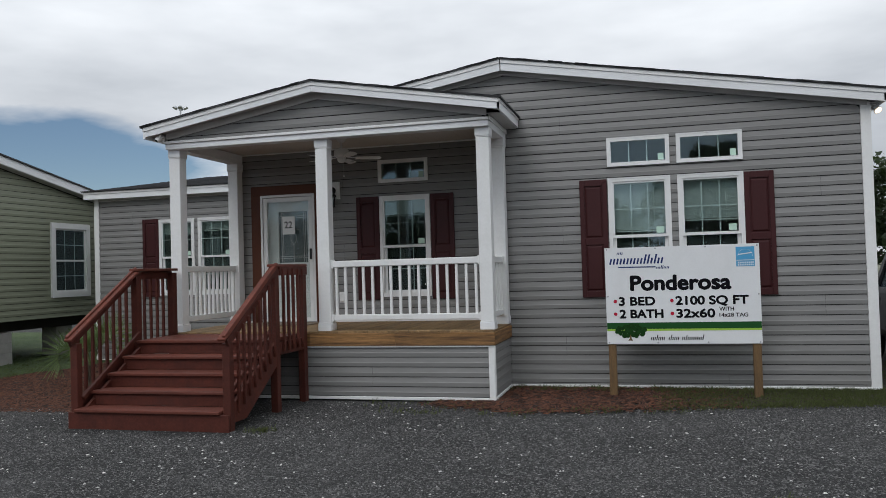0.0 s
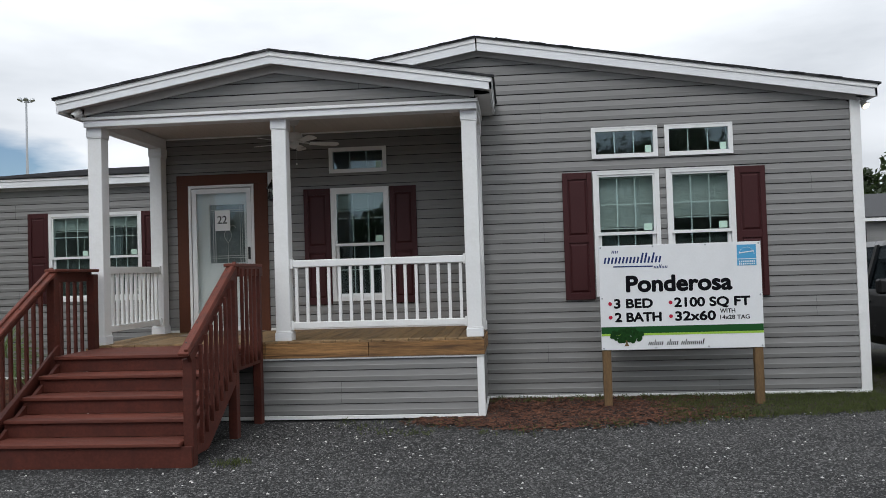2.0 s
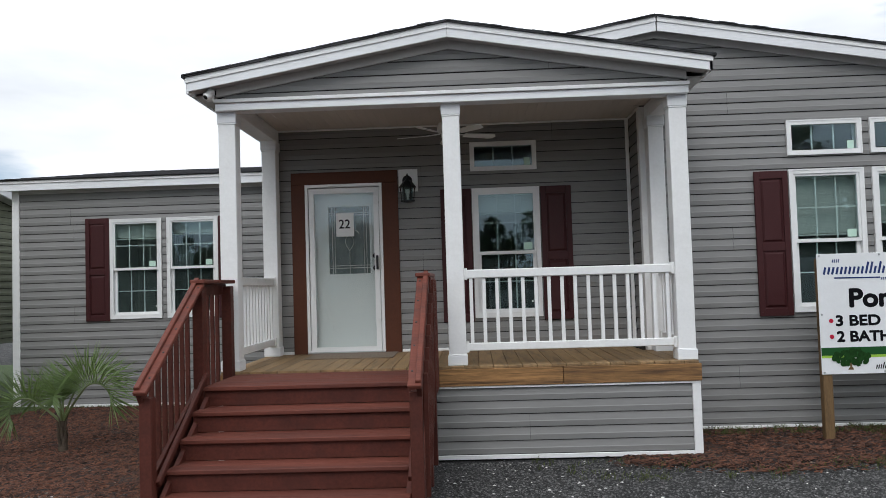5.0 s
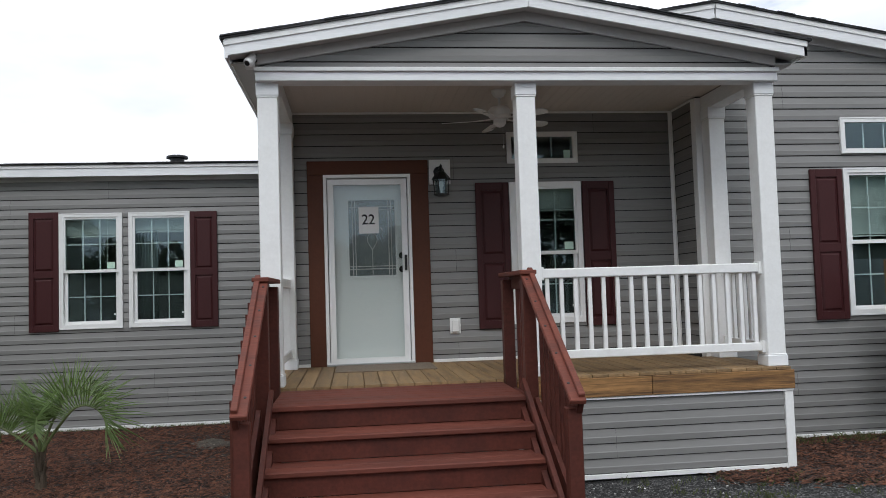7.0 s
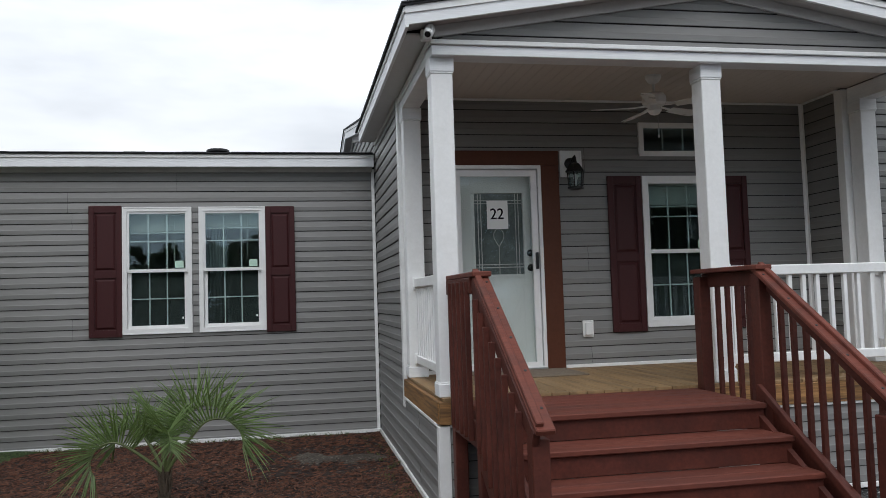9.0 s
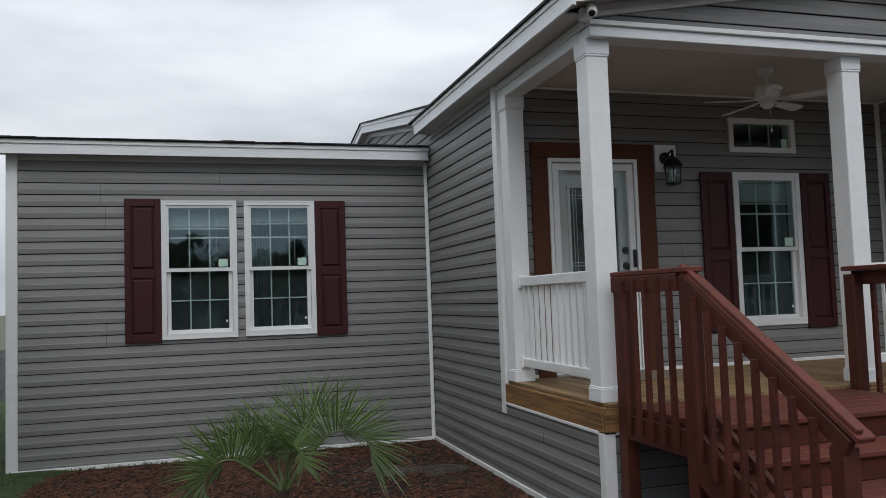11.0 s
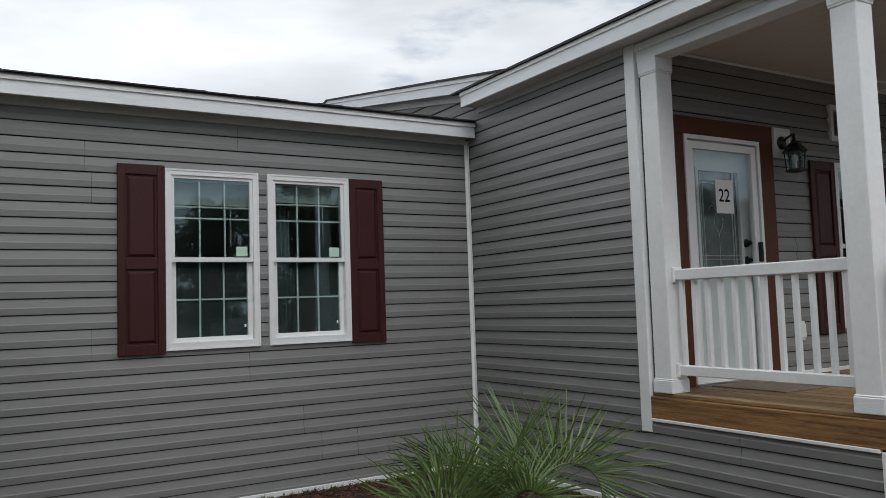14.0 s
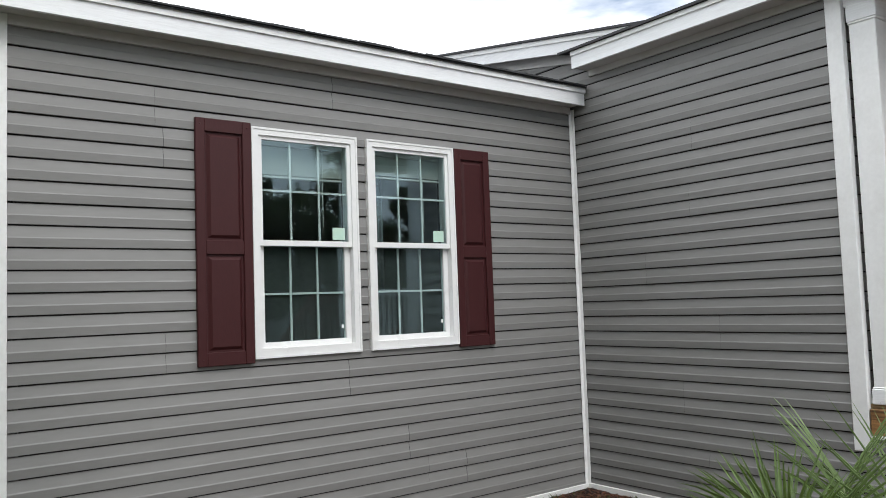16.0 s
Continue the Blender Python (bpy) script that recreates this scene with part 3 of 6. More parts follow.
# skirting under the porch
skirt_front = backing("wall_skirt_front", facing_front(PORCH + 0.02), LEFT, -1.97, -0.09, 0.655, 0.04, [], M_LAP_SHADE, "vinyl skirting under the porch deck")
siding(skirt_front, facing_front(PORCH + 0.02), lambda z: LEFT + 0.06, lambda z: -2.03, -0.01, 0.65, (), [[], [-3.6], []], phase=0.005)
skirt_left = backing("wall_skirt_left", facing_left(LEFT), PORCH + 0.06, PORCH_BACK, -0.09, 0.655, 0.04, [], M_LAP_SHADE, "vinyl skirting on the porch's side")
siding(skirt_left, facing_left(LEFT), lambda z: PORCH + 0.08, lambda z: PORCH_BACK + 0.05, -0.01, 0.65, (), [[10.9], []])
skirt_right = backing("wall_skirt_right", facing_right(-1.99), PORCH + 0.06, FRONT, -0.09, 0.655, 0.04, [], M_LAP_SHADE, "vinyl skirting on the porch's side")
siding(skirt_right, facing_right(-1.99), lambda z: PORCH + 0.08, lambda z: FRONT - 0.02, -0.01, 0.65)

# white trim: corner posts, inside corners, base strips
trim = thing("trim", "white vinyl corner posts and base strips on the siding", "trim", kind="structure")
def strip(x0, x1, y0, y1, z0, z1, name="corner_post", bevel=0.004):
    part(name, boxed(x0, x1, y0, y1, z0, z1, bevel), M_WHITE, trim)
strip(RIGHT - 0.10, RIGHT + 0.022, FRONT - 0.026, FRONT + 0.10, -0.055, 3.60)
strip(WING_LEFT - 0.022, WING_LEFT + 0.09, WING - 0.026, WING + 0.09, -0.08, 3.30)
strip(LEFT - 0.026, LEFT + 0.030, PORCH_BACK - 0.022, PORCH_BACK + 0.085, 0.56, 3.585)
strip(STEP - 0.026, STEP + 0.085, FRONT - 0.024, FRONT + 0.085, 0.66, 3.58)
strip(-2.045, -1.965, PORCH - 0.008, PORCH + 0.075, -0.035, 0.655)
strip(LEFT - 0.03, LEFT + 0.06, PORCH - 0.008, PORCH + 0.075, -0.035, 0.655)
strip(LEFT - 0.0235, LEFT - 0.0195, WING - 0.056, WING - 0.020, -0.04, 3.28, "inside_corner", 0.001)
strip(LEFT - 0.056, LEFT - 0.020, WING - 0.0235, WING - 0.0195, -0.04, 3.28, "inside_corner", 0.001)
strip(STEP - 0.0235, STEP - 0.0195, PORCH_BACK - 0.056, PORCH_BACK - 0.020, DECK_Z, 3.59, "inside_corner", 0.001)
strip(STEP - 0.056, STEP - 0.020, PORCH_BACK - 0.0235, PORCH_BACK - 0.0195, DECK_Z, 3.59, "inside_corner", 0.001)
strip(STEP + 0.1, RIGHT, FRONT - 0.03, FRONT - 0.003, -0.052, 0.004, "base_strip", 0.003)
strip(WING_LEFT, LEFT, WING - 0.03, WING - 0.003, -0.080, -0.012, "base_strip", 0.003)
strip(LEFT - 0.03, LEFT - 0.003, PORCH + 0.08, WING - 0.03, -0.075, -0.008, "base_strip", 0.003)
strip(LEFT + 0.06, -2.05, PORCH - 0.012, PORCH + 0.017, -0.034, 0.006, "base_strip", 0.003)
strip(-1.987, -1.96, PORCH + 0.08, FRONT - 0.03, -0.034, 0.006, "base_strip", 0.003)
strip(LEFT + 0.06, -1.965, PORCH - 0.016, PORCH + 0.015, 0.645, 0.668, "top_strip", 0.003)
strip(LEFT - 0.034, LEFT - 0.004, PORCH + 0.08, PORCH_BACK - 0.03, 0.645, 0.668, "top_strip", 0.003)
strip(LEFT + 0.02, STEP - 0.05, PORCH_BACK - 0.024, PORCH_BACK - 0.002, 3.572, 3.593, "ceiling_bead", 0.003)
strip(STEP - 0.024, STEP - 0.002, FRONT + 0.05, PORCH_BACK - 0.052, 3.572, 3.593, "ceiling_bead", 0.003)
strip(LEFT + 0.02, -6.29, PORCH_BACK - 0.03, PORCH_BACK - 0.002, DECK_Z, DECK_Z + 0.032, "base_strip", 0.003)
strip(-4.98, STEP - 0.03, PORCH_BACK - 0.03, PORCH_BACK - 0.002, DECK_Z, DECK_Z + 0.032, "base_strip", 0.003)

# ---------------------------------------------------------------- roofs
def sloped(name, outline, axis, d0, d1, mat, parent):
    return part(name, prism(bmesh.new(), outline, axis, d0, d1), mat, parent)


roof_main = thing("roof_main", "low gable roof with charcoal shingles and white rake boards", "roof", kind="structure")
ER, EL = 2.86, -6.82
FY = FRONT - 0.17
zr, zl = roof_line(ER), roof_line(EL)
# shingle slabs
sloped("roof_slab", [(RIDGE_X, RIDGE_Z - 0.008), (ER + 0.04, roof_line(ER + 0.04) - 0.008), (ER + 0.04, roof_line(ER + 0.04) + 0.012), (RIDGE_X, RIDGE_Z + 0.012)], "y", FY - 0.03, 27.2, M_SHINGLE, roof_main)
sloped("roof_slab", [(RIDGE_X, RIDGE_Z - 0.008), (PORCH_PEAK, roof_line(PORCH_PEAK) - 0.008), (PORCH_PEAK, roof_line(PORCH_PEAK) + 0.012), (RIDGE_X, RIDGE_Z + 0.012)], "y", FY - 0.03, 27.2, M_SHINGLE, roof_main)
sloped("roof_slab", [(PORCH_PEAK, PORCH_PEAK_Z - 0.008), (EL - 0.035, porch_line(EL - 0.035) - 0.008), (EL - 0.035, porch_line(EL - 0.035) + 0.012), (PORCH_PEAK, PORCH_PEAK_Z + 0.012)], "y", PORCH - 0.24, 14.05, M_SHINGLE, roof_main)
sloped("roof_slab", [(PORCH_PEAK, PORCH_PEAK_Z - 0.008), (-1.745, porch_line(-1.745) - 0.008), (-1.745, porch_line(-1.745) + 0.012), (PORCH_PEAK, PORCH_PEAK_Z + 0.012)], "y", PORCH - 0.24, FRONT, M_SHINGLE, roof_main)
# shingle tabs along the visible edges
rnd = random.Random(4)
def tabs(x0, x1, line, y, name="shingle_edge"):
    bm = bmesh.new()
    x = x0
    while x < x1:
        w = rnd.uniform(0.10, 0.20)
        xe = min(x + w, x1)
        lift = rnd.uniform(0.012, 0.02)
        prism(bm, [(x, line(x) + 0.008), (xe, line(xe) + 0.008), (xe, line(xe) + lift), (x, line(x) + lift)], "y", y - rnd.uniform(0.02, 0.035), y + 0.12)
        x = xe
    tagged(part(name, bm, M_SHINGLE, roof_main), kind="stuff")
tabs(RIDGE_X, ER + 0.03, roof_line, FY - 0.01)
tabs(PORCH_PEAK, RIDGE_X, roof_line, FY - 0.01)
tabs(EL - 0.03, -1.75, porch_line, PORCH - 0.22)
# rake boards (white fascia with a drip strip) and friezes below
def rake(x0, x1, line, y, high, name="rake_board"):
    sloped(name, [(x0, line(x0) - 0.025 - high), (x1, line(x1) - 0.025 - high), (x1, line(x1) - 0.06), (x0, line(x0) - 0.06)], "y", y, y + 0.025, M_GRAIN, roof_main)
    sloped("drip_edge", [(x0, line(x0) - 0.062), (x1, line(x1) - 0.062), (x1, line(x1) - 0.009), (x0, line(x0) - 0.009)], "y", y - 0.012, y + 0.025, M_WHITE, roof_main)
rake(RIDGE_X + 0.004, ER, roof_line, FY, 0.14)
rake(PORCH_PEAK, RIDGE_X - 0.012, roof_line, FY, 0.14)
rake(PORCH_PEAK, -1.78, porch_line, PORCH - 0.21, 0.12)
rake(EL, PORCH_PEAK - 0.002, porch_line, PORCH - 0.21, 0.12)
def frieze(x0, x1, line, y, drop, high):
    sloped("frieze_board", [(x0, line(x0) - drop - high), (x1, line(x1) - drop - high), (x1, line(x1) - drop), (x0, line(x0) - drop)], "y", y - 0.035, y + 0.01, M_FRIEZE, roof_main)
frieze(RIDGE_X, RIGHT - 0.02, roof_line, FRONT, 0.13, 0.075)
frieze(-4.2, RIDGE_X - 0.001, roof_line, FRONT, 0.13, 0.075)
frieze(PORCH_PEAK, -1.98, porch_line, PORCH, 0.125, 0.085)
frieze(LEFT + 0.02, PORCH_PEAK - 0.001, porch_line, PORCH, 0.125, 0.085)
# soffits under the overhangs
def soffit(x0, x1, line, drop, y0, y1):
    sloped("soffit", [(x0, line(x0) - drop - 0.012), (x1, line(x1) - drop - 0.012), (x1, line(x1) - drop), (x0, line(x0) - drop)], "y", y0, y1, M_FRIEZE, roof_main)
soffit(RIDGE_X, ER - 0.01, roof_line, 0.12, FY + 0.026, FRONT + 0.02)
soffit(PORCH_PEAK, RIDGE_X - 0.001, roof_line, 0.12, FY + 0.026, FRONT + 0.02)
soffit(EL + 0.02, PORCH_PEAK, porch_line, 0.11, PORCH - 0.184, PORCH + 0.02)
soffit(PORCH_PEAK + 0.001, -1.8, porch_line, 0.11, PORCH - 0.184, PORCH + 0.02)
# eave boards along the sides
def eave_board(x, y0, y1, z0, z1, side):
    part("eave_board", boxed(min(x, x - side * 0.025), max(x, x - side * 0.025), y0, y1, z0, z1 - 0.035), M_GRAIN, roof_main)
    part("drip_edge", boxed(min(x + side * 0.012, x - side * 0.025), max(x + side * 0.012, x - side * 0.025), y0, y1, z1 - 0.037, z1), M_WHITE, roof_main)
eave_board(EL, PORCH - 0.21, 13.92, zl - 0.155, zl - 0.007, -1)
eave_board(-1.78, PORCH - 0.21, FRONT - 0.02, porch_line(-1.78) - 0.145, porch_line(-1.78) - 0.007, 1)
eave_board(ER, FY, 27.0, zr - 0.155, zr - 0.007, 1)
part("eave_soffit", boxed(EL + 0.026, LEFT + 0.03, PORCH + 0.0, 13.92, 3.585, 3.60), M_FRIEZE, roof_main)
part("eave_soffit", boxed(-1.99, -1.806, PORCH + 0.0, FRONT - 0.02, 3.585, 3.60), M_FRIEZE, roof_main)
part("eave_soffit", boxed(RIGHT - 0.02, ER - 0.026, FRONT, 27.0, 3.585, 3.60), M_FRIEZE, roof_main)
part("eave_frieze", boxed(LEFT - 0.03, LEFT - 0.004, PORCH_BACK + 0.09, 13.9, 3.53, 3.585), M_FRIEZE, roof_main)
# rear cross gable that rises above the wing's roof
def rear_line(y):
    return 4.50 - 0.172 * abs(y - 17.45)
sloped("roof_slab", [(13.1, rear_line(13.1) - 0.008), (17.45, 4.492), (21.4, rear_line(21.4) - 0.008), (21.4, rear_line(21.4) + 0.012), (17.45, 4.512), (13.1, rear_line(13.1) + 0.012)], "x", -6.785, -3.2, M_SHINGLE, roof_main)
for ya, yb in ((13.15, 17.449), (17.451, 21.4)):
    za, zb = rear_line(ya), rear_line(yb)
    sloped("rake_board", [(ya, za - 0.155), (yb, zb - 0.155), (yb, zb - 0.05), (ya, za - 0.05)], "x", -6.755, -6.73, M_GRAIN, roof_main)
    sloped("drip_edge", [(ya, za - 0.052), (yb, zb - 0.052), (yb, zb - 0.009), (ya, za - 0.009)], "x", -6.767, -6.73, M_WHITE, roof_main)
    sloped("soffit", [(ya, za - 0.13), (yb, zb - 0.13), (yb, zb - 0.118), (ya, za - 0.118)], "x", -6.729, -6.60, M_FRIEZE, roof_main)
    sloped("frieze_board", [(ya, za - 0.225), (yb, zb - 0.225), (yb, zb - 0.131), (ya, za - 0.131)], "x", -6.632, -6.60, M_FRIEZE, roof_main)

roof_wing = thing("roof_wing", "low shingled roof of the wing with white eave board", "roof", kind="structure")
def wing_line(y):
    return 3.447 + 0.168 * (y - 13.96)
sloped("roof_slab", [(13.93, wing_line(13.93) - 0.012), (18.94, wing_line(18.94) - 0.012), (23.0, wing_line(18.94) - 0.7), (23.0, wing_line(18.94) - 0.67), (18.94, wing_line(18.94)), (13.93, wing_line(13.93))], "x", -11.36, LEFT - 0.03, M_SHINGLE, roof_wing)
rw = random.Random(8)
for r in range(34):
    y0 = 13.93 + 0.146 * r
    bm = bmesh.new()
    x = -11.37
    while x < LEFT - 0.04:
        xe = min(x + rw.uniform(0.2, 0.42), LEFT - 0.03)
        j = rw.uniform(0.0, 0.006)
        prism(bm, [(y0 - 0.012 - j, wing_line(y0)), (y0 + 0.15, wing_line(y0 + 0.15) + 0.002), (y0 + 0.15, wing_line(y0 + 0.15) + 0.006), (y0 - 0.012 - j, wing_line(y0) + 0.009 + j)], "x", x, xe - 0.004)
        x = xe
    tagged(part("shingle_course", bm, M_SHINGLE, roof_wing), kind="stuff")
part("eave_board", boxed(-11.32, LEFT - 0.035, 13.96, 13.985, 3.282, 3.392), M_GRAIN, roof_wing)
part("drip_edge", boxed(-11.33, LEFT - 0.03, 13.945, 13.985, 3.390, 3.433), M_WHITE, roof_wing)
part("eave_soffit", boxed(-11.30, LEFT - 0.03, 13.986, WING + 0.02, 3.302, 3.317), M_FRIEZE, roof_wing)
part("eave_frieze", boxed(WING_LEFT + 0.09, LEFT - 0.04, WING - 0.03, WING - 0.004, 3.24, 3.301), M_FRIEZE, roof_wing)
sloped("rake_board", [(13.97, wing_line(13.97) - 0.16), (18.94, wing_line(18.94) - 0.16), (18.94, wing_line(18.94) - 0.022), (13.97, wing_line(13.97) - 0.022)], "x", -11.34, -11.315, M_GRAIN, roof_wing)
vent = thing("roof_vent", "low black round roof vent cap on the wing's shingles", "vent", (-8.85, 17.5, wing_line(17.5) - 0.01))
part("pipe", lathe(bmesh.new(), [(0.12, -0.03), (0.12, 0.10)], 16), M_BLACK, vent)
part("cap", lathe(bmesh.new(), [(0.13, 0.08), (0.185, 0.085), (0.185, 0.115), (0.16, 0.13), (0.03, 0.145)], 20), M_BLACK, vent)

# ---------------------------------------------------------------- porch: ceiling, beams, deck
bm = boxed(LEFT + 0.02, STEP + 0.06, PORCH + 0.03, PORCH_BACK - 0.003, 3.602, 3.618)
x = LEFT + 0.02
while x < STEP + 0.05:
    xe = min(x + 0.1015, STEP + 0.06)
    box(bm, x, xe - 0.0016, PORCH + 0.03, PORCH_BACK - 0.003, 3.5965, 3.603, 0.001)
    x = xe
ceiling_porch = structure("ceiling_porch", bm, M_SOFFIT, "grooved pale vinyl soffit ceiling of the porch", "ceiling")
# gable above the front beam
wall_porch_gable = backing("wall_porch_gable", facing_front(PORCH), LEFT + 0.02, -1.97, 3.52, 3.545, 0.04, [], M_LAP_SHADE, "vinyl-sided gable above the porch beam",
                           crown=[(LEFT + 0.02, 3.545), (-1.97, 3.545), (-1.97, porch_line(-1.97) - 0.14), (PORCH_PEAK, PORCH_PEAK_Z - 0.14), (LEFT + 0.02, porch_line(LEFT) - 0.14)])
pg = lambda z: (PORCH_PEAK_Z - 0.20 - z) / 0.171
siding(wall_porch_gable, facing_front(PORCH), lambda z: max(LEFT + 0.03, PORCH_PEAK - pg(z)), lambda z: min(-1.98, PORCH_PEAK + pg(z)), 3.54, 3.965, (), [[], [-3.3]])
beams = thing("porch_beam", "white boxed porch beams under the gable", "beam", kind="structure")
part("front_beam", boxed(LEFT, -1.96, PORCH - 0.02, PORCH + 0.16, 3.435, 3.51, 0.004), M_GRAIN, beams)
part("beam_cap", boxed(LEFT - 0.01, -1.95, PORCH - 0.045, PORCH + 0.02, 3.512, 3.548, 0.004), M_WHITE, beams)
part("side_beam", boxed(LEFT, LEFT + 0.17, PORCH + 0.162, PORCH_BACK - 0.025, 3.435, 3.585, 0.004), M_GRAIN, beams)
part("side_beam", boxed(-2.13, -1.96, PORCH + 0.162, FRONT - 0.028, 3.435, 3.585, 0.004), M_GRAIN, beams)
part("side_cap", boxed(LEFT - 0.018, LEFT - 0.001, PORCH + 0.03, PORCH_BACK - 0.025, 3.515, 3.575, 0.003), M_WHITE, beams)
part("side_cap", boxed(-1.959, -1.942, PORCH + 0.03, FRONT - 0.028, 3.515, 3.575, 0.003), M_WHITE, beams)

deck = thing("porch_deck", "treated pine porch deck boards with wide rim boards", "deck", kind="structure")
x = LEFT + 0.01
while x < -1.98:
    xe = min(x + 0.14, -1.965)
    part("deck_board", boxed(x, xe - 0.006, PORCH - 0.01, (PORCH_BACK if xe < STEP else FRONT) - 0.004, DECK_Z - 0.026, DECK_Z, 0.003), M_DECK, deck)
    x += 0.14
part("rim_board", boxed(-4.46, -3.27, PORCH - 0.03, PORCH + 0.012, 0.668, 0.832, 0.004), M_WOOD, deck)
part("rim_board", boxed(-3.266, -1.955, PORCH - 0.03, PORCH + 0.012, 0.668, 0.832, 0.004), M_WOOD, deck)
part("rim_board", boxed(LEFT - 0.02, -4.464, PORCH - 0.03, PORCH + 0.012, 0.668, 0.832, 0.004), M_WOOD, deck)
for x0, x1, yb in ((LEFT - 0.028, LEFT + 0.012, PORCH_BACK), (-1.995, -1.955, FRONT)):
    part("rim_board", boxed(x0, x1, PORCH + 0.014, yb - 0.03, 0.668, 0.832, 0.004), M_WOOD_SIDE, deck)
part("joist_bed", boxed(LEFT + 0.02, -2.0, PORCH + 0.02, PORCH_BACK, 0.70, 0.826), M_WOOD, deck)
# ---------------------------------------------------------------- rooms behind the windows
def room(name, x0, x1, y0, y1, z1):
    bm = bmesh.new()
    box(bm, x0, x1, y1, y1 + 0.05, DECK_Z, z1)
    box(bm, x0 - 0.05, x0, y0, y1, DECK_Z, z1)
    box(bm, x1, x1 + 0.05, y0, y1, DECK_Z, z1)
    box(bm, x0 - 0.05, x1 + 0.05, y0, y1 + 0.05, DECK_Z - 0.05, DECK_Z - 0.001)
    box(bm, x0 - 0.05, x1 + 0.05, y0, y1 + 0.05, z1 + 0.001, z1 + 0.05)
    structure(name, bm, M_ROOM, "painted walls, floor and ceiling of an unlit room", "room")
room("wall_room_front", STEP + 0.16, RIGHT - 0.21, FRONT + 0.155, 15.6, 3.50)
room("wall_room_porch", LEFT + 0.21, STEP - 0.02, PORCH_BACK + 0.155, 15.4, 3.50)
room("wall_room_wing", WING_LEFT + 0.21, LEFT - 0.06, WING + 0.155, 18.2, 3.38)


# ---------------------------------------------------------------- windows
def ring(bm, x0, x1, z0, z1, w, y0, y1, sill=0.0):
    """A mitred rectangular frame of bars w wide between depths y0 and y1."""
    o = [(x0, z0), (x1, z0), (x1, z1), (x0, z1)]
    i = [(x0 + w, z0 + w + sill), (x1 - w, z0 + w + sill), (x1 - w, z1 - w), (x0 + w, z1 - w)]
    of, inf = [bm.verts.new((x, y0, z)) for x, z in o], [bm.verts.new((x, y0, z)) for x, z in i]
    ob, inb = [bm.verts.new((x, y1, z)) for x, z in o], [bm.verts.new((x, y1, z)) for x, z in i]
    for k in range(4):
        j = (k + 1) % 4
        bm.faces.new((of[k], of[j], inf[j], inf[k]))
        bm.faces.new((ob[k], ob[j], inb[j], inb[k]))
        bm.faces.new((of[k], of[j], ob[j], ob[k]))
        bm.faces.new((inf[k], inf[j], inb[j], inb[k]))
    return bm


def pane(name, x0, x1, z0, z1, y, parent, mat):
    ob = part(name, boxed(x0, x1, y, y + 0.004, z0, z1), mat, parent)
    ob.visible_shadow = False
    return ob


def muntins(x0, x1, z0, z1, y, cols, rows, parent):
    for c in range(1, cols):
        xx = x0 + (x1 - x0) * c / cols
        part("muntin", boxed(xx - 0.007, xx + 0.007, y - 0.004, y + 0.006, z0, z1), M_VINYL, parent)
    for r in range(1, rows):
        zz = z0 + (z1 - z0) * r / rows
        part("muntin", boxed(x0, x1, y - 0.0045, y + 0.0055, zz - 0.007, zz + 0.007), M_VINYL, parent)


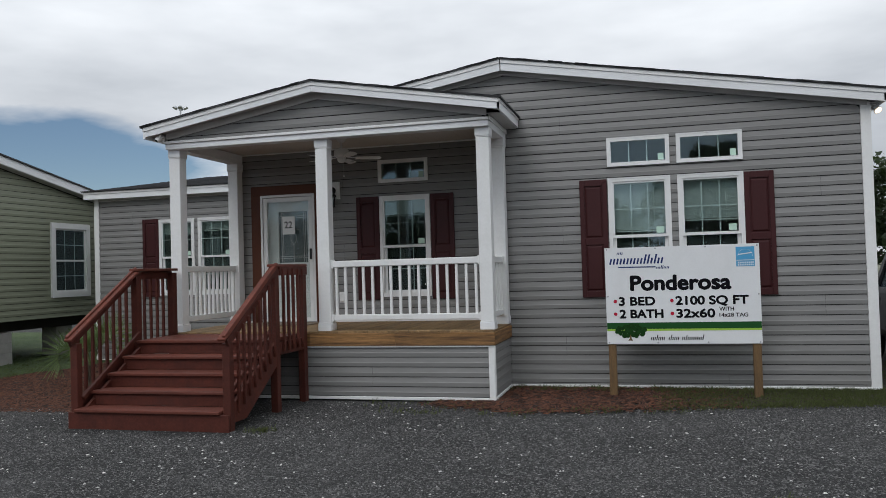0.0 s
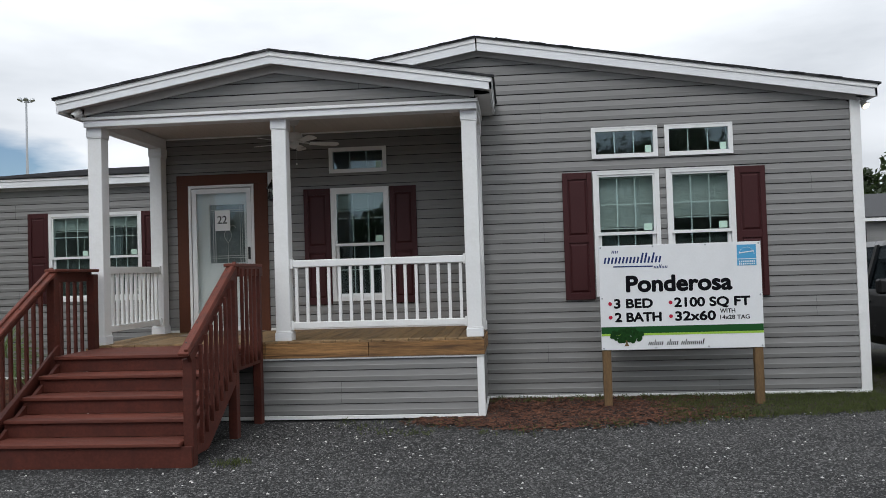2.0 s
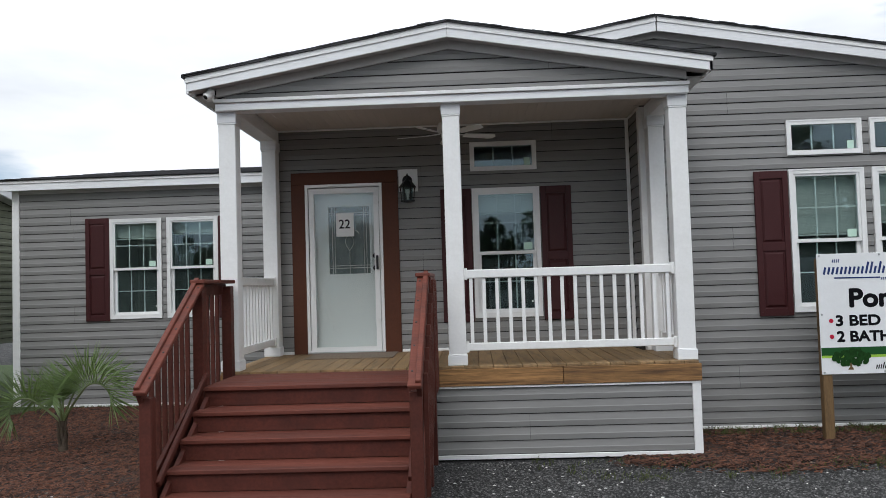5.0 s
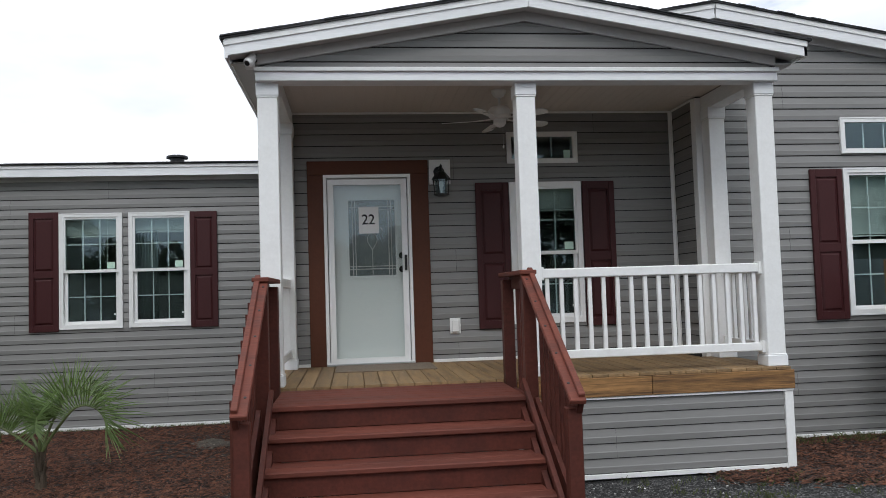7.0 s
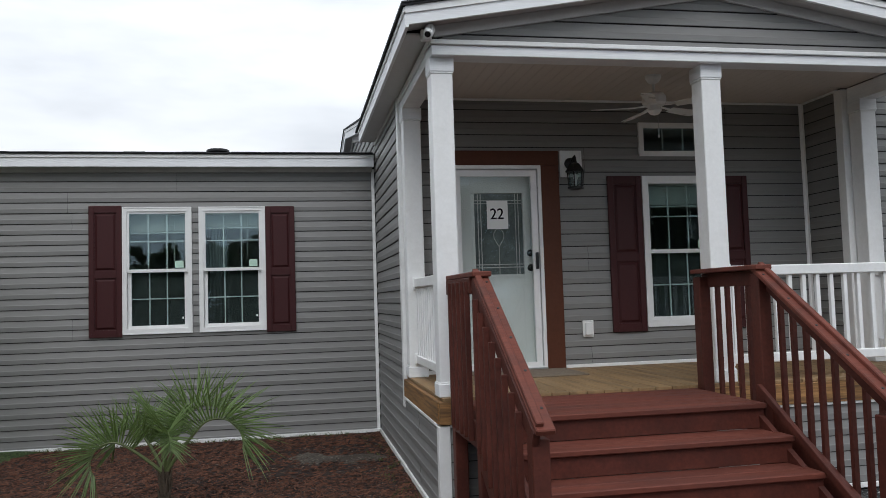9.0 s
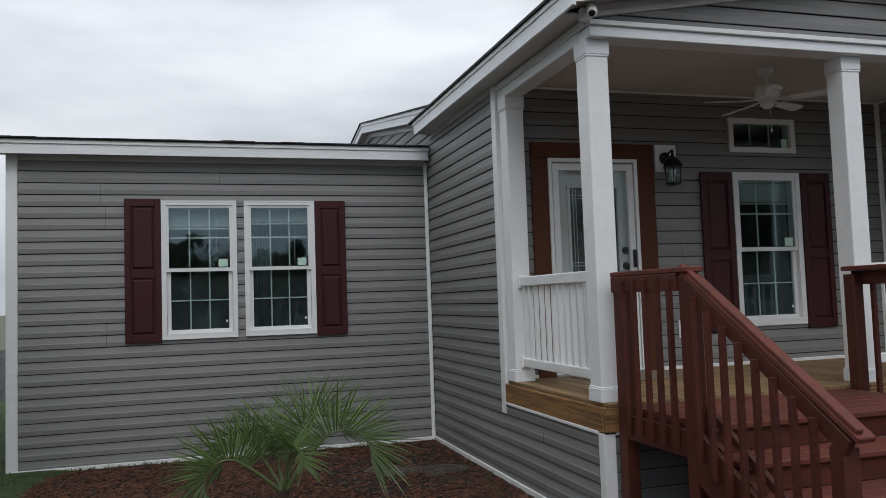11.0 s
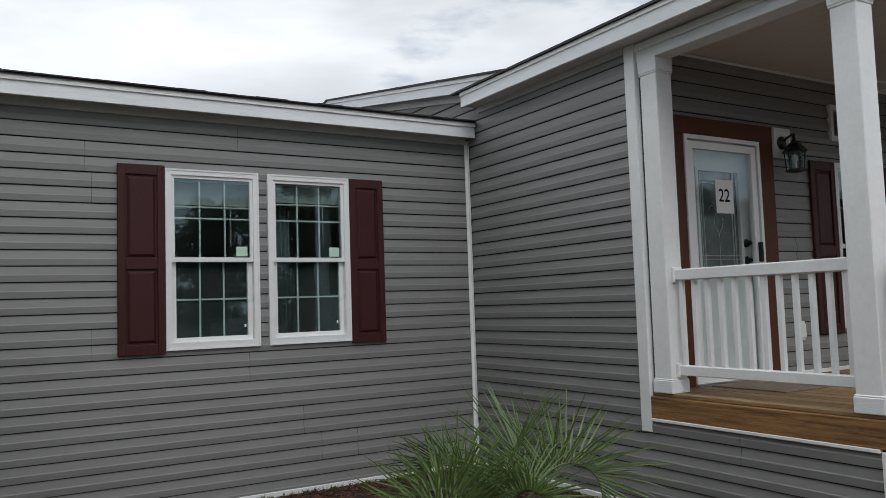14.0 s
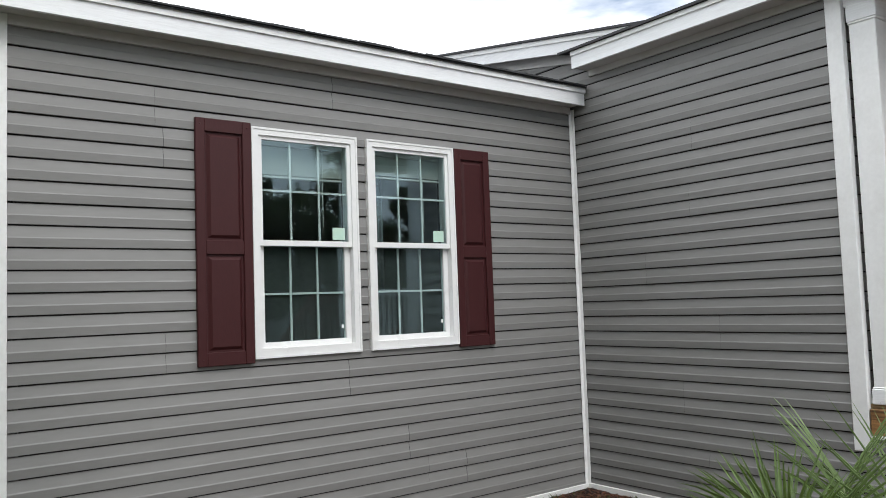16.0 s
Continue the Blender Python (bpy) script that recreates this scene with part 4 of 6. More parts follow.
def hung_window(number, r, y, blind, sticker=True):
    """A double-hung window with two sashes, grilles, a sticker on the upper pane and a raised blind behind."""
    x0, x1, z0, z1 = r
    w, hgt = x1 - x0, z1 - z0
    win = thing("window_%d" % number, "white vinyl double-hung window with a six-pane grille in each sash", "window", ((x0 + x1) / 2, y, z0), kind="structure")
    a, b = -w / 2, w / 2
    frame_ob = part("window_frame", ring(bmesh.new(), a, b, 0, hgt, 0.05, -0.036, 0.10, 0.012), M_VINYL, win)
    part("frame_lip", ring(bmesh.new(), a - 0.001, b + 0.001, -0.001, hgt + 0.001, 0.014, -0.041, -0.034), M_VINYL, frame_ob)
    mid = hgt * 0.497
    up = part("upper_sash", ring(bmesh.new(), a + 0.045, b - 0.045, mid - 0.02, hgt - 0.045, 0.032, -0.022, 0.012, 0.006), M_VINYL, win)
    low = part("lower_sash", ring(bmesh.new(), a + 0.052, b - 0.052, 0.052, mid + 0.022, 0.042, 0.014, 0.05, 0.006), M_VINYL, win)
    pane("pane", a + 0.07, b - 0.07, mid + 0.012, hgt - 0.07, -0.008, up, M_GLASS)
    pane("pane", a + 0.085, b - 0.085, 0.09, mid - 0.012, 0.03, low, M_GLASS)
    muntins(a + 0.077, b - 0.077, mid + 0.018, hgt - 0.077, 0.006, 3, 2, up)
    muntins(a + 0.094, b - 0.094, 0.10, mid - 0.02, 0.044, 3, 2, low)
    screen = part("insect_screen", boxed(a + 0.088, b - 0.088, 0.0535, 0.0545, 0.092, mid - 0.014), M_SCREEN, low, "dull grey insect screen")
    screen.visible_shadow = False
    if sticker:
        part("sticker", boxed(b - 0.20, b - 0.10, -0.0105, -0.009, mid + 0.03, mid + 0.115), M_STICKER, up, "pale green square sticker")
    part("tab", boxed(b - 0.125, b - 0.108, 0.026, 0.0285, 0.17, 0.195), M_PAPER, low)
    bl = thing("window_blind", "white mini blind drawn up behind the window's glass", "blind", ((x0 + x1) / 2, y + 0.11, z1 - 0.03), group="window blinds")
    part("head_rail", boxed(a + 0.03, b - 0.03, -0.02, 0.02, -0.06, -0.01, 0.004), M_BLIND, bl)
    n = int(blind / 0.017)
    for k in range(n):
        zz = -0.075 - k * 0.017
        part("slat", beam(bmesh.new(), (a + 0.035, 0, zz), (b - 0.035, 0, zz), 0.021, 0.0015, up=(0, 1, 0.5)), M_BLIND, bl)
    part("cord", tube(bmesh.new(), [(b - 0.22, -0.025, -0.05), (b - 0.22, -0.025, -0.62)], [0.003, 0.003], 5), M_BLIND, bl)
    part("bottom_rail", boxed(a + 0.033, b - 0.033, -0.012, 0.012, -0.095 - n * 0.017, -0.08 - n * 0.017, 0.003), M_BLIND, bl)
    return win


def transom(number, r, y):
    x0, x1, z0, z1 = r
    win = thing("window_%d" % number, "small white vinyl transom window with three panes", "window", ((x0 + x1) / 2, y, z0), kind="structure")
    w, hgt = x1 - x0, z1 - z0
    a, b = -w / 2, w / 2
    fr = part("window_frame", ring(bmesh.new(), a, b, 0, hgt, 0.052, -0.036, 0.09), M_VINYL, win)
    part("frame_lip", ring(bmesh.new(), a - 0.001, b + 0.001, -0.001, hgt + 0.001, 0.014, -0.041, -0.034), M_VINYL, fr)
    pane("pane", a + 0.05, b - 0.05, 0.05, hgt - 0.05, 0.0, win, M_GLASS)
    muntins(a + 0.052, b - 0.052, 0.052, hgt - 0.052, 0.014, 3, 1, win)
    part("sticker", boxed(b - 0.15, b - 0.075, -0.0035, -0.002, 0.06, 0.15), M_STICKER, win, "pale square sticker")


hung_window(1, FRONT_WINDOWS[0], FRONT, 0.62)
hung_window(2, FRONT_WINDOWS[1], FRONT, 0.50)
hung_window(3, PORCH_WINDOW, PORCH_BACK, 0.20)
hung_window(4, WING_WINDOWS[0], WING, 0.20)
hung_window(5, WING_WINDOWS[1], WING, 0.14)
transom(6, FRONT_TRANSOMS[0], FRONT)
transom(7, FRONT_TRANSOMS[1], FRONT)
transom(8, PORCH_TRANSOM, PORCH_BACK)

# a curtain hanging inside the wing's window
curtain = thing("curtain", "grey-blue curtain hanging in folds inside the window", "curtain", (-8.55, WING + 0.28, DECK_Z))
bm = bmesh.new()
cols = [(0.32 * k / 40, 0.03 * math.sin(k * 1.25) + 0.008 * math.sin(k * 2.9)) for k in range(41)]
for (xa, ya), (xb, yb) in zip(cols, cols[1:]):
    v = [bm.verts.new(p) for p in ((xa - 0.25, ya, 0.02), (xb - 0.25, yb, 0.02), (xb - 0.25, yb, 2.1), (xa - 0.25, ya, 2.1))]
    bm.faces.new(v)
bmesh.ops.remove_doubles(bm, verts=bm.verts, dist=0.0001)
bmesh.ops.solidify(bm, geom=bm.faces[:], thickness=0.004)
part("cloth", bm, M_CURTAIN, curtain, smooth=True)
part("rod", tube(bmesh.new(), [(-0.35, 0, 2.11), (0.35, 0, 2.11)], [0.012, 0.012], 8), M_BLACK, curtain)


# ---------------------------------------------------------------- shutters
def shutter(x0, x1, z0, z1, y, label="burgundy vinyl shutter with two raised panels"):
    w, hgt = x1 - x0, z1 - z0
    sh = thing("shutter", label, "shutter", ((x0 + x1) / 2, y - 0.018, z0), group="window shutters")
    a, b = -w / 2, w / 2
    mid = hgt * 0.475
    s = 0.062
    for px0, px1 in ((a, a + s), (b - s, b)):
        part("stile", boxed(px0, px1, -0.028, 0.0, 0, hgt, 0.004), M_SHUTTER, sh)
    for pz0, pz1 in ((0, 0.085), (mid - 0.045, mid + 0.045), (hgt - 0.085, hgt)):
        part("rail", boxed(a + s - 0.001, b - s + 0.001, -0.0265, 0.0, pz0, pz1, 0.003), M_SHUTTER, sh)
    for pz0, pz1 in ((0.085, mid - 0.045), (mid + 0.045, hgt - 0.085)):
        bm = bmesh.new()
        box(bm, a + s, b - s, -0.010, 0.0, pz0, pz1)
        o = [(a + s + 0.014, pz0 + 0.014), (b - s - 0.014, pz0 + 0.014), (b - s - 0.014, pz1 - 0.014), (a + s + 0.014, pz1 - 0.014)]
        i = [(a + s + 0.034, pz0 + 0.034), (b - s - 0.034, pz0 + 0.034), (b - s - 0.034, pz1 - 0.034), (a + s + 0.034, pz1 - 0.034)]
        vo, vi = [bm.verts.new((x, -0.0102, z)) for x, z in o], [bm.verts.new((x, -0.025, z)) for x, z in i]
        bm.faces.new(vi)
        for k in range(4):
            bm.faces.new((vo[k], vo[(k + 1) % 4], vi[(k + 1) % 4], vi[k]))
        part("panel", bm, M_SHUTTER, sh)
    for zz in (0.04, hgt - 0.04):
        for xx in (a + 0.03, b - 0.03):
            part("screw", boxed(xx - 0.005, xx + 0.005, -0.031, -0.026, zz - 0.005, zz + 0.005, 0.002), M_SHUTTER, sh)
    return sh


for y, pairs in ((FRONT, ((-0.955, -0.585, 1.195, 2.80), (1.175, 1.54, 1.19, 2.80))), (PORCH_BACK, ((-4.47, -4.10, 1.20, 2.80), (-3.265, -2.90, 1.20, 2.80))),
                 (WING, ((-10.06, -9.685, 1.25, 2.83), (-7.99, -7.635, 1.25, 2.81)))):
    for x0, x1, z0, z1 in pairs:
        shutter(x0, x1, z0, z1, y)

# ---------------------------------------------------------------- front door
door_trim = thing("door_trim", "wide rust-brown casing boards round the front door", "door trim", (-5.635, PORCH_BACK, DECK_Z), kind="structure")
cx = 5.635
part("side_casing", boxed(-6.29 + cx, -6.12 + cx, -0.034, -0.002, 0.0, 2.05, 0.004), M_TRIM_RED, door_trim)
part("side_casing", boxed(-5.18 + cx, -4.985 + cx, -0.034, -0.002, 0.0, 2.05, 0.004), M_TRIM_RED, door_trim)
part("head_casing", boxed(-6.29 + cx, -4.985 + cx, -0.036, -0.002, 2.051, 2.20, 0.004), M_TRIM_RED, door_trim)
door = thing("door_1", "white steel front door with leaded glass behind a white full-view storm door", "door", (-5.65, PORCH_BACK, DECK_Z), kind="structure")
part("door_frame", ring(bmesh.new(), -0.47, 0.47, 0.0, 2.05, 0.035, -0.045, 0.13), M_VINYL, door)
slab = part("door_slab", boxed(-0.43, -0.225, 0.075, 0.12, 0.03, 2.01), M_DOOR, door, "white panelled door")
part("door_slab", boxed(0.315, 0.43, 0.075, 0.12, 0.03, 2.01), M_DOOR, door)
part("door_slab", boxed(-0.225, 0.315, 0.075, 0.12, 0.03, 0.94), M_DOOR, door)
part("door_slab", boxed(-0.225, 0.315, 0.075, 0.12, 1.80, 2.01), M_DOOR, door)
part("lite_frame", ring(bmesh.new(), -0.235, 0.325, 0.93, 1.81, 0.028, 0.062, 0.09), M_DOOR, slab)
pane("door_glass", -0.21, 0.30, 0.955, 1.785, 0.09, slab, M_DOORGLASS)
for px0, px1 in ((-0.20, 0.02), (0.11, 0.31)):
    bm = ring(bmesh.new(), px0, px1, 0.20, 0.78, 0.022, 0.0722, 0.076)
    part("raised_panel", bm, M_DOOR, slab)
came = bmesh.new()
for xx in (-0.135, -0.165, 0.225, 0.255):
    tube(came, [(xx, 0.088, 0.96), (xx, 0.088, 1.78)], [0.005, 0.005], 5)
for zz in (1.03, 1.06, 1.68, 1.71):
    tube(came, [(-0.205, 0.087, zz), (0.295, 0.087, zz)], [0.005, 0.005], 5)
tube(came, [(0.045, 0.087, 0.96), (0.045, 0.087, 1.24)], [0.004, 0.004], 5)
for s in (-1, 1):
    tube(came, [(0.045 + s * 0.07 * math.sin(math.pi * k / 12) * (0.5 + 0.5 * k / 12), 0.087, 1.24 + 0.2 * k / 12) for k in range(13)], [0.004] * 13, 5)
    tube(came, [(0.045 + s * (0.02 + 0.10 * k / 8), 0.087, 1.44 + 0.05 * math.sin(k / 8 * 3)) for k in range(9)], [0.004] * 9, 5)
part("leading", came, M_LEAD, slab, "grey lead lines in the glass")
storm = part("storm_door", ring(bmesh.new(), -0.425, 0.425, 0.015, 2.0, 0.062, -0.032, 0.0), M_VINYL, door, "white full-view storm door frame")
pane("storm_glass", -0.37, 0.37, 0.07, 1.945, -0.014, storm, M_CLEAR)
part("storm_handle", boxed(0.385, 0.41, -0.075, -0.034, 1.0, 1.17, 0.006), M_BLACK, storm, "black pull handle")
for zz in (1.02, 1.17):
    bm = lathe(bmesh.new(), [(0.036, 0), (0.036, 0.012), (0.03, 0.022), (0.02, 0.028), (0.02, 0.05)], 16)
    bm.transform(pose(0.365, 0.074, zz, 90, 0, 0))
    part("lock_knob", bm, M_BLACK, slab, "black round lock", smooth=False)
part("threshold", boxed(-0.47, 0.47, -0.06, 0.10, 0.0, 0.022, 0.004), M_STEEL, door)
number = thing("paper_sign", "white paper sheet with the number 22 taped inside the storm door", "paper sign", (-5.64, PORCH_BACK - 0.020, 2.27))
part("sheet", boxed(-0.108, 0.108, -0.0006, 0.0006, 0.0, 0.285), M_PAPER, number)
lettering("22", 0.155, M_INK, number, (-0.072, -0.0012, 0.10), width=0.135, bold=0.0015)

# porch lantern on its block
lantern = thing("wall_lantern", "black metal coach lantern on a white mounting block", "wall lamp", (-4.855, PORCH_BACK - 0.02, 2.79))
part("mounting_block", ring(boxed(-0.10, 0.10, -0.018, 0.0, 0.02, 0.25, 0.003), -0.115, 0.115, 0.0, 0.27, 0.02, -0.026, 0.0), M_VINYL, lantern)
bm = lathe(bmesh.new(), [(0.06, 0.0), (0.06, 0.012), (0.03, 0.03)], 16)
bm.transform(pose(-0.01, -0.02, 0.135, 90, 0, 0))
part("back_plate", bm, M_BLACK, lantern)
part("arm", tube(bmesh.new(), [(-0.01, -0.03, 0.13), (-0.005, -0.07, 0.17), (0.0, -0.12, 0.19), (0.0, -0.14, 0.16)], [0.011, 0.011, 0.011, 0.011], 8), M_BLACK, lantern)
hood = part("hood", lathe(bmesh.new(), [(0.105, 0.03), (0.10, 0.045), (0.05, 0.11), (0.022, 0.13), (0.012, 0.17), (0.016, 0.18), (0.004, 0.205)], 6, (0, -0.14, 0)), M_BLACK, lantern)
for k in range(6):
    ang = math.pi * k / 3
    part("cage_bar", tube(bmesh.new(), [(0.085 * math.cos(ang), -0.14 + 0.085 * math.sin(ang), 0.035), (0.072 * math.cos(ang), -0.14 + 0.072 * math.sin(ang), -0.125)], [0.006, 0.006], 5), M_BLACK, lantern)
part("base_ring", lathe(bmesh.new(), [(0.03, -0.15), (0.085, -0.135), (0.085, -0.12), (0.03, -0.118)], 6, (0, -0.14, 0)), M_BLACK, lantern)
gl = part("lamp_glass", lathe(bmesh.new(), [(0.06, -0.118), (0.07, 0.03)], 6, (0, -0.14, 0)), M_GLASS, lantern)
gl.visible_shadow = False
part("bulb", lathe(bmesh.new(), [(0.012, -0.11), (0.014, -0.06), (0.026, -0.03), (0.022, 0.0), (0.008, 0.015)], 10, (0, -0.14, 0)), M_PAPER, lantern)
outlet = thing("outlet_box", "white covered outdoor outlet on the siding", "outlet", (-4.735, PORCH_BACK - 0.018, 1.16))
part("plate", boxed(-0.058, 0.058, -0.012, 0.0, 0.0, 0.17, 0.004), M_VINYL, outlet)
part("cover", boxed(-0.04, 0.04, -0.04, -0.011, 0.02, 0.15, 0.008), M_VINYL, outlet)
mat_ob = tagged(link("doormat", boxed(-6.02, -5.02, 10.95, 11.63, DECK_Z, DECK_Z + 0.012, 0.004), M_MAT), "worn brown-grey fibre doormat on the deck boards", "doormat")

# ceiling fan
fan = thing("ceiling_fan", "white five-blade ceiling fan hanging from the porch ceiling", "ceiling fan", (-4.34, 10.80, 3.597))
part("canopy", lathe(bmesh.new(), [(0.075, 0.0), (0.075, -0.02), (0.05, -0.06), (0.02, -0.075)], 20), M_VINYL, fan, smooth=False)
part("downrod", tube(bmesh.new(), [(0, 0, -0.07), (0, 0, -0.19)], [0.013, 0.013], 10), M_VINYL, fan)
part("motor", lathe(bmesh.new(), [(0.03, -0.155), (0.09, -0.17), (0.11, -0.20), (0.11, -0.26), (0.09, -0.28), (0.03, -0.285)], 24), M_VINYL, fan)
part("switch_cup", lathe(bmesh.new(), [(0.06, -0.285), (0.065, -0.33), (0.04, -0.36), (0.01, -0.37)], 18), M_VINYL, fan)
for k in range(5):
    m = pose(0, 0, -0.285, 0, 0, 72 * k + 22)
    bm = beam(bmesh.new(), (0.08, 0, 0), (0.24, 0, -0.012), 0.03, 0.008)
    bm.transform(m)
    part("blade_iron", bm, M_VINYL, fan)
    outline = [(0.20, -0.045), (0.50, -0.062), (0.555, -0.052), (0.58, 0.0), (0.555, 0.052), (0.50, 0.062), (0.20, 0.045)]
    bm = prism(bmesh.new(), outline, "z", -0.004, 0.004)
    bm.transform(m @ pose(0, 0, -0.012, -12, 0, 0))
    part("blade", bm, M_VINYL, fan)
part("pull_chain", tube(bmesh.new(), [(0.03, 0, -0.36), (0.03, 0, -0.55)], [0.002, 0.002], 5), M_STEEL, fan)
part("chain_bob", lathe(bmesh.new(), [(0.004, -0.58), (0.008, -0.57), (0.008, -0.555), (0.003, -0.548)], 8, (0.03, 0, 0)), M_VINYL, fan)

# small security camera under the porch eave, and flood lights at the far corner
seccam = thing("security_camera", "small white security camera under the porch eave", "camera", (-6.63, PORCH - 0.06, 3.53))
part("mount", boxed(-0.05, 0.03, 0.0, 0.06, 0.0, 0.09, 0.01), M_VINYL, seccam)
bm = lathe(bmesh.new(), [(0.035, 0.0), (0.04, 0.02), (0.04, 0.10), (0.03, 0.12)], 14)
bm.transform(pose(0.02, -0.01, 0.09, 130, 0, -25))
part("barrel", bm, M_VINYL, seccam)
bm = lathe(bmesh.new(), [(0.026, 0.118), (0.02, 0.123)], 12)
bm.transform(pose(0.02, -0.01, 0.09, 130, 0, -25))
part("lens", bm, M_BLACK, seccam)
flood = thing("flood_light", "twin white floodlight glowing under the roof corner", "flood light", (RIGHT + 0.06, FRONT + 0.12, 3.583))
part("plate", boxed(-0.05, 0.05, -0.05, 0.05, -0.025, 0.0, 0.006), M_VINYL, flood)
for s in (-1, 1):
    bm = lathe(bmesh.new(), [(0.02, 0.0), (0.028, 0.03), (0.05, 0.08), (0.052, 0.10)], 14)
    bm.transform(pose(0.03 * s, -0.01, -0.02, 135, 0, 30 * s))
    part("lamp_head", bm, M_VINYL, flood)
    bm = lathe(bmesh.new(), [(0.046, 0.1), (0.04, 0.106)], 14)
    bm.transform(pose(0.03 * s, -0.01, -0.02, 135, 0, 30 * s))
    part("bulb", bm, M_LAMPGLOW, flood, "warm glowing bulb")


# ---------------------------------------------------------------- columns and white railings
def column(x, y):
    c = thing("porch_column", "square white porch column with stepped cap and base", "column", (x, y, DECK_Z), group="porch columns")
    part("shaft", boxed(-0.085, 0.085, -0.085, 0.085, 0.10, 2.455, 0.006), M_WHITE, c)
    base = part("base", boxed(-0.096, 0.096, -0.096, 0.096, 0.0, 0.098, 0.005), M_GRAIN, c)
    part("base_bead", boxed(-0.0915, 0.0915, -0.0915, 0.0915, 0.097, 0.110, 0.005), M_WHITE, base)
    cap = part("cap", boxed(-0.0955, 0.0955, -0.0955, 0.0955, 2.466, 2.578, 0.006), M_GRAIN, c)
    part("cap_bead", boxed(-0.092, 0.092, -0.092, 0.092, 2.451, 2.467, 0.005), M_WHITE, cap)
    return c


first = column(-6.512, PORCH + 0.142)
for x, y in ((-4.275, PORCH + 0.142), (-2.06, PORCH + 0.142), (-6.510, PORCH_BACK - 0.135), (-2.055, FRONT - 0.135)):
    copy_thing(first, pose(x, y, DECK_Z))


def railing(name, a, b, count, label):
    """White vinyl railing between two points at deck height."""
    a, b = Vector(a), Vector(b)
    length = (b - a).length
    turn = math.degrees(math.atan2(b.y - a.y, b.x - a.x))
    r = thing(name, label, "railing", tuple(a), turn, group="porch railings")
    part("top_rail", boxed(0, length, -0.035, 0.035, 0.845, 0.93, 0.008), M_WHITE, r)
    part("bottom_rail", boxed(0, length, -0.03, 0.03, 0.135, 0.21, 0.006), M_WHITE, r)
    for xx in (0.0, length):
        for z0, z1 in ((0.83, 0.945), (0.12, 0.225)):
            s = 1 if xx == 0 else -1
            part("bracket", boxed(xx, xx + s * 0.03, -0.045, 0.045, z0, z1, 0.004), M_WHITE, r)
    for k in range(count):
        xx = length * (k + 0.5) / count
        part("baluster", boxed(xx - 0.017, xx + 0.017, -0.017, 0.017, 0.20, 0.85, 0.002), M_WHITE, r)
    return r


railing("porch_railing", (-4.19, PORCH + 0.142, DECK_Z), (-2.145, PORCH + 0.142, DECK_Z), 16, "white vinyl railing with square balusters across the porch front")
railing("porch_railing", (-6.50, PORCH_BACK - 0.22, DECK_Z), (-6.50, PORCH + 0.227, DECK_Z), 12, "white vinyl railing with square balusters on the porch side")
railing("porch_railing", (-2.05, PORCH + 0.227, DECK_Z), (-2.05, FRONT - 0.22, DECK_Z), 7, "white vinyl railing on the short porch side")

# ---------------------------------------------------------------- stairs
SX0, SX1 = -6.432, -4.588
NOSE, RISE, LANDING = [7.70, 7.99, 8.28, 8.57, 8.86], 0.168, 0.84
stairs = thing("porch_stairs", "wooden porch stairs stained brick red with five risers and a landing", "stairs", (-5.51, 7.7, 0))
OX, OY = 5.51, -7.7
for k in range(5):
    z = RISE * (k + 1)
    back = NOSE[k + 1] + 0.04 if k < 4 else PORCH - 0.034
    y0 = NOSE[k]
    if k < 4:
        half = (y0 + back - 0.04) / 2
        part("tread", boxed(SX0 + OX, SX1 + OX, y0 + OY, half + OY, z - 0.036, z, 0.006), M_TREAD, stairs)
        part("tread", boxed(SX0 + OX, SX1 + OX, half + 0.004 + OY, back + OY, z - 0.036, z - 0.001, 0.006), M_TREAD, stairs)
    else:
        yy = y0
        while yy < back - 0.02:
            ye = min(yy + 0.14, back)
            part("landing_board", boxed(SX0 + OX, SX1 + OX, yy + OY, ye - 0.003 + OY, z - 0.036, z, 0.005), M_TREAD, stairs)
            yy += 0.14
    wide = 0.10 if k == 0 else 0.0
    part("riser", boxed(SX0 + OX - wide, SX1 + OX + wide, y0 + 0.034 + OY, y0 + 0.058 + OY, (RISE * k + 0.001 if k else -0.06), z - 0.038 - (0.004 if k in (1, 3) else 0), 0.003), M_STAIN, stairs)
for x0 in (SX0 + OX + 0.002, SX1 + OX - 0.04):
    o = [(7.762, 0.0), (7.762, 0.10), (8.90, 0.76), (8.90, 0.50), (8.10, 0.0)]
    part("stringer", prism(bmesh.new(), [(y + OY, z) for y, z in o], "x", x0, x0 + 0.038), M_STAIN, stairs)
    part("landing_rim", boxed(x0, x0 + 0.038, 8.902 + OY, PORCH - 0.034 + OY, 0.64, 0.803, 0.004), M_STAIN, stairs)
part("landing_joist", boxed(SX0 + OX + 0.045, SX1 + OX - 0.045, 9.2 + OY, 9.24 + OY, 0.66, 0.80), M_STAIN, stairs)


def picket(x, y, z0, z1):
    """A square baluster whose foot is cut to a slanting point."""
    bm = boxed(x - 0.0165, x + 0.0165, y - 0.0155, y + 0.0155, z0, z1, 0.002)
    for v in bm.verts:
        if v.co.z < z0 + 0.01:
            v.co.z += 0.03 * (v.co.y - y + 0.0155) / 0.031
    return bm


